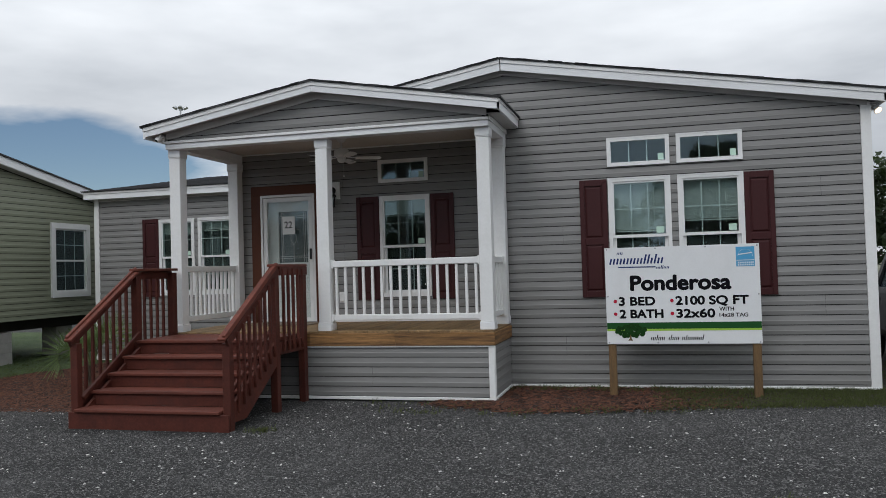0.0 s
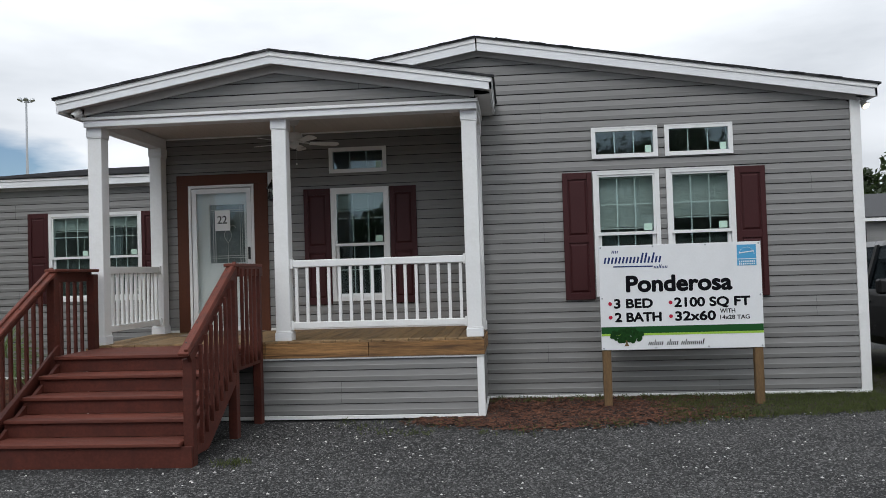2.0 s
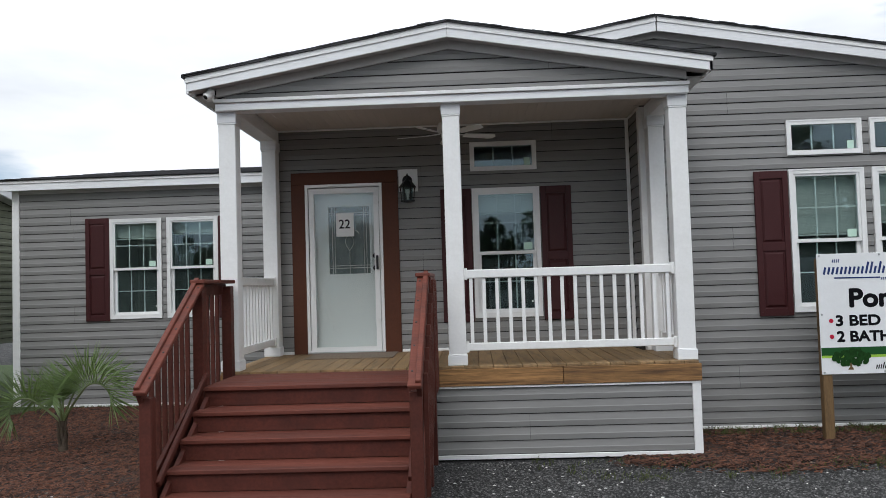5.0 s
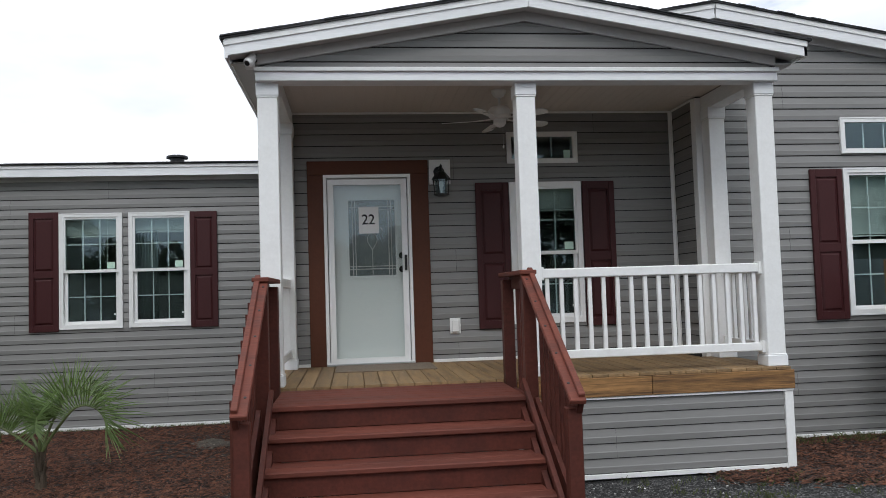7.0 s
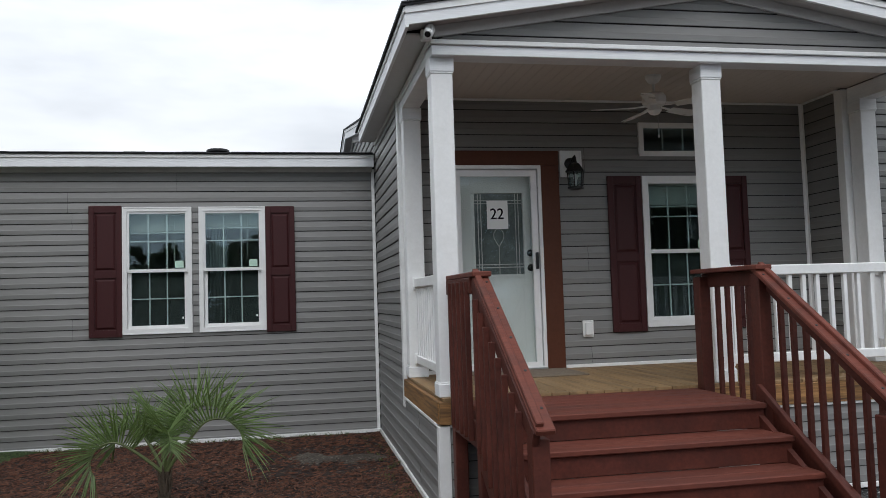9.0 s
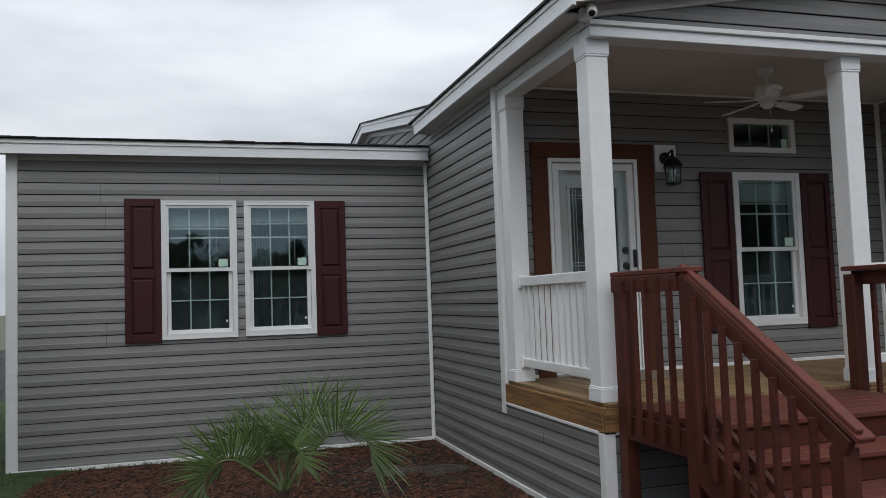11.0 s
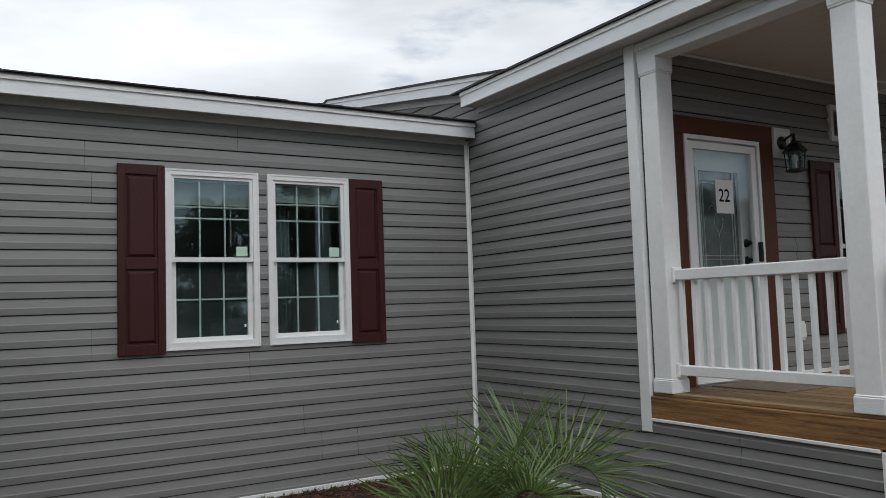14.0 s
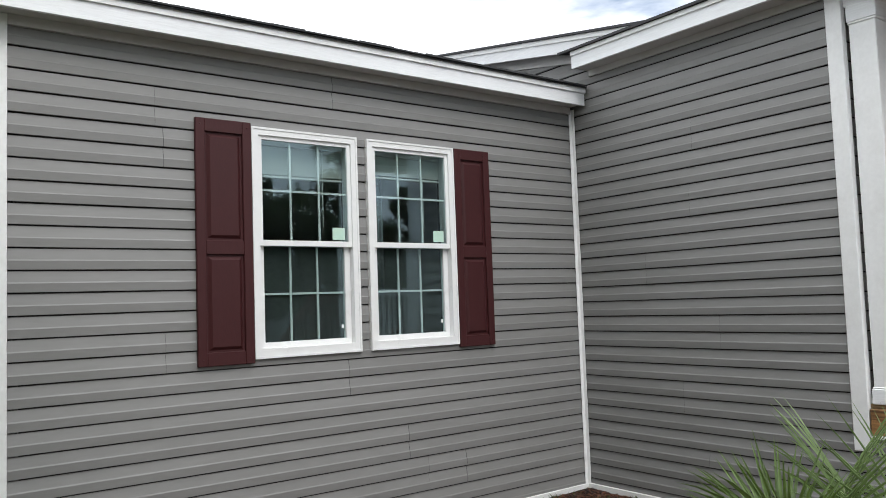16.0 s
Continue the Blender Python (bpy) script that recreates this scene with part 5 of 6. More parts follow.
def stair_rail(x, inner, label):
    """Stained rail: three posts, sloping handrail with a flat cap and a raised lip, level rail, balusters on the outer face, a toe rail inside. inner: side towards the steps."""
    r = thing("stair_railing", label, "railing", (x, 7.825, 0), group="stair railings")
    YB, YM, YR = 0.0, 8.95 - 7.825, 9.745 - 7.825
    part("post", boxed(-0.046, 0.046, -0.046, 0.046, -0.06, 0.90, 0.006), M_STAIN, r)
    part("post", boxed(-0.046, 0.046, YM - 0.05, YM + 0.05, -0.06, 1.70, 0.006), M_STAIN, r)
    part("post", boxed(-0.046, 0.046, YR - 0.05, YR + 0.05, -0.06, 1.70, 0.006), M_STAIN, r)
    top = part("handrail", beam(bmesh.new(), (-0.03 * inner, YM + 0.05, 1.69), (-0.03 * inner, YB - 0.07, 0.90), 0.038, 0.088, 0.005), M_STAIN, r)
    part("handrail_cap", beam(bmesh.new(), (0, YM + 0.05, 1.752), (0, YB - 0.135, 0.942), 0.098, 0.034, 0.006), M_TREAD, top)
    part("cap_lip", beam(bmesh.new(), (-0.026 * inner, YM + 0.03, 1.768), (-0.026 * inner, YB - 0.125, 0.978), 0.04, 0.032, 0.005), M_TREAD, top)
    slope = math.degrees(math.atan2(1.752 - 0.942, YM + 0.185))
    for k in range(5):
        f = (k + 0.5) / 5
        bm = lathe(bmesh.new(), [(0.009, 0.0), (0.009, 0.003), (0.004, 0.0035)], 8)
        bm.transform(pose(0.022 * inner, YB - 0.135 + (YM + 0.185) * f, 0.942 + 0.81 * f + 0.0195, slope, 0, 0))
        part("screw", bm, M_BLACK, top)
    lev = part("level_rail", boxed(-0.045 * inner - 0.019, -0.045 * inner + 0.019, YM + 0.05, YR + 0.045, 1.62, 1.725, 0.004), M_STAIN, r)
    part("level_cap", boxed(-0.062, 0.062, YM - 0.055, YR + 0.055, 1.726, 1.760, 0.006), M_TREAD, lev)
    part("toe_rail", beam(bmesh.new(), (0.058 * inner, YM - 0.01, LANDING + 0.10), (0.058 * inner, 0.03, 0.27), 0.034, 0.048, 0.004), M_STAIN, r)
    part("rim_plate", boxed(-0.03 * inner - 0.016, -0.03 * inner + 0.016, YM + 0.05, YR - 0.05, 0.64, LANDING - 0.04, 0.004), M_STAIN, r)
    part("skirt_plate", prism(bmesh.new(), [(0.046, 0.03), (0.046, 0.25), (YM - 0.05, 0.82), (YM - 0.05, 0.52), (0.30, 0.03)], "x", -0.03 * inner - 0.016, -0.03 * inner + 0.016), M_STAIN, r)
    for k in range(5):
        yy = YM + 0.05 + (YR - YM - 0.10) * (k + 0.5) / 5
        part("baluster", picket(-0.066 * inner, yy, LANDING - 0.16, 1.70), M_STAIN, r)
    n = 8
    for k in range(n):
        yy = 0.046 + (YM - 0.10) * (k + 0.5) / n
        zt = 0.90 + 0.79 * (yy + 0.07) / (YM + 0.12)
        part("baluster", picket(-0.066 * inner, yy, 0.06 + 0.575 * yy, zt), M_STAIN, r)
    return r


stair_rail(-6.486, 1, "brick-red stained stair railing with square balusters and a wide cap")
stair_rail(-4.533, -1, "brick-red stained stair railing beside the porch column")

# ---------------------------------------------------------------- the sign
SY = 10.36
sign = thing("yard_sign", "white printed sales panel on two short wooden posts in the bed", "sign", (0.32, SY, 0))
for xx in (-0.865, 0.865):
    part("post", boxed(xx - 0.048, xx + 0.048, 0.006, 0.09, -0.1, 1.80, 0.005), M_POST, sign)
panel = part("panel", boxed(-0.925, 0.925, -0.006, 0.004, 0.625, 1.845, 0.002), M_SIGN, sign, "white sign panel")
part("green_band", boxed(-0.922, 0.922, -0.0085, -0.0065, 0.815, 0.895), M_GREENINK, panel)
part("lime_band", boxed(-0.922, 0.922, -0.0085, -0.0065, 0.79, 0.8145), M_LIMEINK, panel)
fy = -0.0075
# the maker's marks as plain slanted bars
def bars_row(x0, x1, z0, high, thick, mat, seed):
    """A row of plain slanted bars that stands for a mark."""
    r = random.Random(seed)
    x = x0
    while x < x1:
        up = high * r.choice((0.62, 0.62, 0.62, 1.0))
        part("mark_bar", beam(bmesh.new(), (x, fy, z0), (x + 0.25 * up, fy, z0 + up), thick, 0.0016, up=(0, 1, 0)), mat, panel)
        x += thick * 2.0
bars_row(-0.77, -0.69, 1.755, 0.050, 0.010, M_NAVY, 1)
bars_row(-0.86, -0.20, 1.635, 0.118, 0.021, M_NAVY, 2)
part("swash", beam(bmesh.new(), (-0.76, fy, 1.598), (-0.30, fy, 1.593), 0.002, 0.014), M_NAVY, panel)
bars_row(-0.29, -0.14, 1.568, 0.042, 0.009, M_NAVY, 4)
lettering("Ponderosa", 0.255, M_INK, panel, (-0.61, fy, 1.305), width=1.19, bold=0.011)
for text, x0, z0, w, s in (("3 BED", -0.76, 1.115, 0.45, 0.145), ("2 BATH", -0.755, 0.955, 0.54, 0.145), ("2100 SQ FT", -0.07, 1.115, 0.865, 0.145), ("32x60", -0.065, 0.955, 0.465, 0.145)):
    lettering(text, s, M_INK, panel, (x0, fy, z0), width=w - 0.015, bold=0.0062)
lettering("WITH", 0.07, M_INK, panel, (0.44, fy, 1.03), width=0.17, bold=0.0015)
lettering("14x28 TAG", 0.066, M_INK, panel, (0.44, fy, 0.957), width=0.33, bold=0.0015)
for xx, zz in ((-0.81, 1.165), (-0.81, 1.005), (-0.118, 1.165), (-0.118, 1.005)):
    bm = lathe(bmesh.new(), [(0.022, 0), (0.022, 0.0015)], 16)
    bm.transform(pose(xx, fy, zz, 90, 0, 0))
    part("bullet", bm, M_REDINK, panel)
# maker's line as plain bars, the printed oak, the blue rating square
bars = random.Random(3)
for a, b, k in ((-0.385, -0.22, 5), (-0.17, -0.06, 6), (-0.01, 0.24, 7)):
    bars_row(a, b, 0.672, 0.066, 0.011, M_INK, k)
bm = bmesh.new()
for k in range(110):
    ang, rad = bars.uniform(0, 2 * math.pi), bars.random() ** 0.5
    ox, oz = -0.625 + 0.19 * rad * math.cos(ang), 0.795 + 0.08 * rad * math.sin(ang)
    rr = bars.uniform(0.018, 0.034)
    pts = [(ox + rr * bars.uniform(0.7, 1.1) * math.cos(6.283 * j / 7), oz + rr * 0.75 * math.sin(6.283 * j / 7)) for j in range(7)]
    d = fy - 0.002 - 0.00002 * k
    bm.faces.new([bm.verts.new((x, d, z)) for x, z in pts])
part("printed_tree", bm, M_FOLIAGEINK, panel, "green printed oak tree")
part("printed_trunk", prism(bmesh.new(), [(-0.665, 0.668), (-0.605, 0.668), (-0.625, 0.70), (-0.62, 0.76), (-0.65, 0.76), (-0.645, 0.70)], "y", fy - 0.001, fy), M_POST, panel)
blue = part("rating_square", boxed(0.655, 0.87, fy - 0.001, fy + 0.001, 1.57, 1.81), M_BLUEINK, panel, "sky-blue square with a white arc")
arc = bmesh.new()
pts = [(0.762 + 0.085 * math.cos(math.pi * k / 16), fy - 0.003, 1.695 + 0.085 * math.sin(math.pi * k / 16)) for k in range(17)]
for p, q in zip(pts, pts[1:]):
    beam(arc, p, q, 0.002, 0.008, up=(0, 1, 0.01))
beam(arc, (0.68, fy - 0.003, 1.715), (0.845, fy - 0.003, 1.735), 0.002, 0.012)
beam(arc, (0.66, fy - 0.003, 1.645), (0.865, fy - 0.003, 1.645), 0.002, 0.008)
for k in range(9):
    beam(arc, (0.675 + 0.021 * k, fy - 0.003, 1.615), (0.687 + 0.021 * k, fy - 0.003, 1.615), 0.002, 0.02)
    beam(arc, (0.675 + 0.021 * k, fy - 0.003, 1.588), (0.687 + 0.021 * k, fy - 0.003, 1.588), 0.002, 0.018)
part("white_marks", arc, M_SIGN, blue)
for xx in (-0.90, -0.30, 0.30, 0.90):
    for zz in (0.645, 1.825):
        bm = lathe(bmesh.new(), [(0.011, 0), (0.009, 0.004)], 8)
        bm.transform(pose(xx, fy, zz, 90, 0, 0))
        part("screw", bm, M_STEEL, panel)
for zz in (1.23,):
    for xx in (-0.90, 0.90):
        bm = lathe(bmesh.new(), [(0.011, 0), (0.009, 0.004)], 8)
        bm.transform(pose(xx, fy, zz, 90, 0, 0))
        part("screw", bm, M_STEEL, panel)
# ---------------------------------------------------------------- ground
GROUND = -0.042


def smooth01(v):
    v = min(1.0, max(0.0, v))
    return v * v * (3 - 2 * v)


def wobble(x, y, s=1.0, seed=0.0):
    return noise.noise(Vector((x * s + seed, y * s - seed, seed)))


def left_bed(x, y):
    return min(y - 8.75 - 0.05 * (x + 7), -6.45 - x + (0.3 if y > 9.8 else 0), x + 10.9 + 0.25 * (14 - y), 2)


bm = bmesh.new()
edges_x = sorted({-700, -200, -60, -30, -20, *[i * 0.5 for i in range(-28, 16)], 12, 20, 40, 100, 300, 700})
edges_y = sorted({-700, -200, -60, -25, -10, -4, *[i * 0.5 for i in range(0, 30)], 20, 30, 60, 150, 400, 900})
grid = [[bm.verts.new((x, y, GROUND - 0.012 + (0.012 * wobble(x, y, 0.7) if -14 < x < 7.5 and 0 < y < 14 else 0) - (0.06 * smooth01(1.5 * left_bed(x, y)) if x < -6.4 and y < 14.6 else 0))) for x in edges_x] for y in edges_y]
for j in range(len(edges_y) - 1):
    for i in range(len(edges_x) - 1):
        bm.faces.new((grid[j][i], grid[j][i + 1], grid[j + 1][i + 1], grid[j + 1][i]))
ground = structure("ground", bm, M_GRAVEL, "dark grey crushed gravel yard with pale stones", "ground")


def bed(name, x0, x1, y0, y1, weight, high, mat, label, cell=0.11):
    """A low uneven sheet that rises out of the gravel where weight is over zero."""
    bm = bmesh.new()
    nx, ny = int((x1 - x0) / cell), int((y1 - y0) / cell)
    rows = []
    for j in range(ny + 1):
        row = []
        for i in range(nx + 1):
            x, y = x0 + (x1 - x0) * i / nx, y0 + (y1 - y0) * j / ny
            w = weight(x, y) + 0.22 * wobble(x, y, 1.3, 4.1) + 0.10 * wobble(x, y, 5.0, 9.0)
            row.append(bm.verts.new((x, y, GROUND - 0.05 + (0.05 + high) * smooth01(w * 2.2 + 0.35) + 0.012 * wobble(x, y, 4.0, 2.0))))
        rows.append(row)
    for j in range(ny):
        for i in range(nx):
            f = (rows[j][i], rows[j][i + 1], rows[j + 1][i + 1], rows[j + 1][i])
            if max(v.co.z for v in f) > GROUND - 0.04:
                bm.faces.new(f)
    loose = [v for v in bm.verts if not v.link_faces]
    bmesh.ops.delete(bm, geom=loose, context="VERTS")
    return structure(name, bm, mat, label, "garden bed", smooth=True)


def right_bed(x, y):
    edge = 9.1 + (0.35 * (-1.5 - x) if x < -1.5 else 0.27 * (x + 1.5))
    return min(y - edge, 1.4 * (x + 2.75), 2.0 - x)


def right_lawn(x, y):
    return min(y - 9.55 - 0.22 * max(0.0, min(x, 3.0) - 0.5), 0.8 * (x - 0.05), 14 - x, 16 - y)


def left_lawn(x, y):
    return min(-11.0 - x + 0.22 * (y - 12), y - 9.2, 22 - y, x + 30)


bed("ground_mulch_left", -12.6, -6.35, 8.2, 14.16, left_bed, -0.014, M_MULCH, "red-brown wood-chip mulch bed round the palm")
bed("ground_mulch_right", -3.6, 2.8, 8.7, 11.08, right_bed, 0.014, M_MULCH, "thin red-brown mulch along the wall")
bed("ground_lawn_right", -0.2, 9.0, 9.2, 16.0, lambda x, y: right_lawn(x, y) if (x > 2.75 or y < 11.06) else -2, 0.014, M_SOIL, "sparse weedy grass beside the house", 0.14)
bed("ground_lawn_left", -24.0, -10.6, 9.0, 22.0, left_lawn, 0.02, M_LAWN, "short green grass beside the neighbouring home", 0.2)
bed("ground_sand_patch", -8.3, -6.65, 11.6, 13.7, lambda x, y: 0.30 - ((x + 7.4) / 1.0) ** 2 - ((y - 12.6) / 0.8) ** 2 + 0.4 * wobble(x, y, 2.2, 7.0), 0.0, M_SAND, "bare sandy patch in the mulch near the wall corner")
far = structure("ground_far", boxed(-300, 300, 46, 700, -0.3, GROUND - 0.004), M_GROUND, "far grassy ground", "ground")


def scatter(name, label, category, mat, count, pick, shape, seed):
    """Very many small pieces in one mesh. pick(r) gives place or None; shape(r) gives verts and faces."""
    r = random.Random(seed)
    verts, faces = [], []
    made = 0
    for _ in range(count * 4):
        if made >= count:
            break
        p = pick(r)
        if not p:
            continue
        made += 1
        vs, fs = shape(r)
        b = len(verts)
        verts += [(p[0] + x, p[1] + y, p[2] + z + GROUND) for x, y, z in vs]
        faces += [[b + i for i in f] for f in fs]
    me = bpy.data.meshes.new(name)
    me.from_pydata(verts, [], faces)
    me.materials.append(mat)
    return tagged(new(name, me), label, category, "", "stuff")


def pebble(lo, hi):
    def make(r):
        s = r.uniform(lo, hi)
        a, b, c = s * r.uniform(0.7, 1.3), s * r.uniform(0.6, 1.1), s * r.uniform(0.4, 0.8)
        t = r.uniform(0, 3.14)
        ca, sa = math.cos(t), math.sin(t)
        vs = [(a, 0, 0.1 * s), (0.2 * a, b, 0), (-a, 0.1 * b, 0.15 * s), (-0.1 * a, -b, 0), (0.15 * a, 0.1 * b, c), (-0.3 * a, -0.2 * b, 0.8 * c)]
        vs = [(x * ca - y * sa, x * sa + y * ca, z - 0.15 * s) for x, y, z in vs]
        return vs, [(0, 1, 4), (1, 2, 5, 4), (2, 3, 5), (3, 0, 4, 5)]
    return make


def chip(r):
    l, w, t = r.uniform(0.02, 0.055), r.uniform(0.005, 0.011), r.uniform(0, 3.14)
    tilt = r.uniform(-0.3, 0.3)
    ca, sa = math.cos(t), math.sin(t)
    vs = [(-l, -w, 0), (l, -w * 0.6, tilt * l), (l * 0.9, w, tilt * l + 0.004), (-l * 0.95, w * 0.8, 0.006), (0, 0, 0.012)]
    return [(x * ca - y * sa, x * sa + y * ca, z + 0.004) for x, y, z in vs], [(0, 1, 4), (1, 2, 4), (2, 3, 4), (3, 0, 4)]


def blade(tall):
    def make(r):
        vs, fs = [], []
        for _ in range(5):
            hgt, t, lean = r.uniform(0.4, 1.0) * tall, r.uniform(0, 6.28), r.uniform(0.1, 0.7) * tall
            ox, oy = r.uniform(-0.03, 0.03), r.uniform(-0.03, 0.03)
            dx, dy = math.cos(t), math.sin(t)
            b = len(vs)
            vs += [(ox - dy * 0.003, oy + dx * 0.003, -0.01), (ox + dy * 0.003, oy - dx * 0.003, -0.01), (ox + dx * lean * 0.4, oy + dy * lean * 0.4, hgt * 0.6), (ox + dx * lean, oy + dy * lean, hgt)]
            fs += [(b, b + 1, b + 2), (b + 2, b + 1, b + 3)]
        return vs, fs
    return make


def on_gravel(r):
    x, y = r.uniform(-9.5, 5.0), 3.2 + 7.0 * r.random() ** 0.8
    if left_bed(x, y) > 0.15 or right_bed(x, y) > 0.1 or (-6.6 < x < -1.9 and y > 9.75) or (-6.5 < x < -4.4 and y > 7.5 and r.random() < 0.8):
        return None
    return (x, y, -0.010 + 0.012 * wobble(x, y, 0.7))


def on_bed(r):
    if r.random() < 0.72:
        x, y = r.uniform(-12.0, -6.62), r.uniform(8.5, 14.1)
        if left_bed(x, y) < -0.05 or (abs(x + 7.4) < 0.7 and abs(y - 12.6) < 0.8 and r.random() < 0.62):
            return None
        return (x, y, -0.018)
    x, y = r.uniform(-3.4, 2.2), r.uniform(8.6, 11.05)
    if right_bed(x, y) < -0.30 * r.random() ** 2 + 0.06 or r.random() < max(0, x + 0.2) * 0.7 or (x < -1.97 and y > PORCH - 0.01):
        return None
    return (x, y, 0.010)


def on_lawn(r):
    q = r.random()
    if q < 0.55:
        x, y = r.uniform(-0.3, 2.7), 9.45 + 1.61 * r.random() ** 0.8
        return (x, y, 0.006) if right_lawn(x, y) > -0.12 * r.random() and r.random() < 0.35 + 0.3 * x else None
    if q < 0.75:
        x, y = r.uniform(2.7, 6.5), r.uniform(9.9, 14)
        return (x, y, 0.015)
    if q < 0.88:
        return (r.uniform(-14, -11.0), r.uniform(10.2, 15), 0.01)
    if q < 0.92:
        side = r.random()
        return (r.uniform(-11, -6.8), 14.09 + r.uniform(-0.05, 0.03), -0.02) if side < 0.7 else (r.uniform(-6.9, -6.65), r.uniform(10.2, 14), -0.02)
    if q < 0.96:
        if r.random() < 0.5:
            return (r.uniform(-2, 0.2), r.uniform(10.7, 11.04), 0.02)
        x = r.uniform(-3.6, 0.4)
        return (x, r.uniform(9.2, 9.8), 0.0) if x < -2.0 else (x, 9.05 + 0.27 * (x + 1.5) + r.gauss(0.05, 0.12), 0.0)
    spot = r.choice(((-4.15, 7.85, 0.10), (-2.75, 9.05, 0.16), (1.0, 5.95, 0.12)))
    return (spot[0] + r.gauss(0, spot[2]), spot[1] + r.gauss(0, spot[2] * 0.5), -0.01) if r.random() < 0.3 else None


scatter("gravel", "loose dark grey gravel stones", "gravel", M_STONE, 105000, on_gravel, pebble(0.005, 0.0145), 11)
scatter("pale_gravel", "scattered pale gravel stones", "gravel", M_PALESTONE, 1500, on_gravel, pebble(0.006, 0.019), 12)
scatter("mulch_chips", "red-brown wood chips", "mulch", M_CHIP, 36000, on_bed, chip, 13)
scatter("grass", "short weedy grass tufts", "grass", M_GRASS, 5200, on_lawn, blade(0.055), 14)


# ---------------------------------------------------------------- palm
def frond(r, heading, length, lift, curl):
    """One recurved costapalmate leaf: a long stalk, an arching rib and stiff narrow blades on both sides."""
    bm_rib, bm_leaf = bmesh.new(), bmesh.new()
    n = 26
    d = Vector((math.cos(heading), math.sin(heading), 0))
    side = Vector((-d.y, d.x, 0))
    p, ang = Vector((0, 0, 0)), lift
    pts, dirs = [p.copy()], []
    for k in range(n):
        step = length / n
        t = d * math.cos(ang) + Vector((0, 0, 1)) * math.sin(ang)
        dirs.append(t)
        p = p + t * step
        pts.append(p.copy())
        ang -= curl * (0.15 if k < n * 0.45 else 1.75) / n
    dirs.append(dirs[-1])
    tube(bm_rib, pts, [0.017 - 0.014 * k / n for k in range(n + 1)], 6)
    first = int(n * 0.42)
    for k in range(first, n + 1):
        for sub in (0, 0.5):
            if k == n and sub:
                continue
            f = (k + sub - first) / (n - first)
            t = dirs[k]
            up = side.cross(t) * -1
            at = pts[k] + (t * (length / n) * sub)
            for s in (-1, 1):
                ln = length * (0.56 - 0.26 * abs(f - 0.35)) * r.uniform(0.88, 1.08)
                ln *= 0.75 if f > 0.9 else 1
                fwd = -0.05 + 1.0 * f
                w = (side * s * r.uniform(0.45, 0.75) + t * fwd + up * (1.0 - 0.45 * f)).normalized()
                droop = Vector((0, 0, -1)) * ln * r.uniform(0.02, 0.12)
                wide = t.cross(w).cross(w).normalized() * 0.0066
                fold = w.cross(wide).normalized() * 0.005
                a0, a1, a2, a3 = at, at + w * ln * 0.35, at + w * ln * 0.72 + droop * 0.35, at + w * ln + droop
                rings = [(a0, 0.75), (a1, 1.1), (a2, 0.6)]
                prev = None
                for q, sc in rings:
                    cur = (bm_leaf.verts.new(q + wide * sc), bm_leaf.verts.new(q + fold), bm_leaf.verts.new(q - wide * sc))
                    if prev:
                        bm_leaf.faces.new((prev[0], cur[0], cur[1], prev[1]))
                        bm_leaf.faces.new((prev[1], cur[1], cur[2], prev[2]))
                    prev = cur
                tip = bm_leaf.verts.new(a3)
                bm_leaf.faces.new((prev[0], tip, prev[1]))
                bm_leaf.faces.new((prev[1], tip, prev[2]))
    return bm_rib, bm_leaf


palm = thing("palm", "young cabbage palm with arching blue-green fan leaves in the mulch", "palm", (-8.70, 10.82, -0.05))
pr = random.Random(21)
part("trunk", tube(bmesh.new(), [(0, 0, -0.05), (0.01, 0, 0.08), (0.0, 0.01, 0.2), (0, 0, 0.33)], [0.062, 0.042, 0.037, 0.033], 12), M_BARK, palm)
for k in range(18):
    ang, zz = 2.4 * k, 0.02 + 0.017 * k
    c, s = math.cos(ang), math.sin(ang)
    part("leaf_boot", tube(bmesh.new(), [(0.026 * c, 0.026 * s, zz - 0.03), (0.046 * c, 0.046 * s, zz + 0.05), (0.062 * c, 0.062 * s, zz + 0.11)], [0.015, 0.010, 0.004], 6), M_BARK, palm)
for heading, length, lift, curl in ((-14, 1.0, 1.0, 2.8), (188, 0.86, 0.80, 3.1), (28, 0.92, 1.28, 2.6), (112, 0.76, 1.25, 2.2), (158, 0.72, 1.12, 2.8), (285, 0.66, 1.25, 2.6)):
    rib_bm, leaf_bm = frond(pr, radians(heading), length * pr.uniform(0.98, 1.06), lift, curl)
    leaf_bm_ob = part("frond", rib_bm, M_RIB, palm, at=(0, 0, 0.30))
    part("frond_leaf", leaf_bm, M_PALM, leaf_bm_ob)

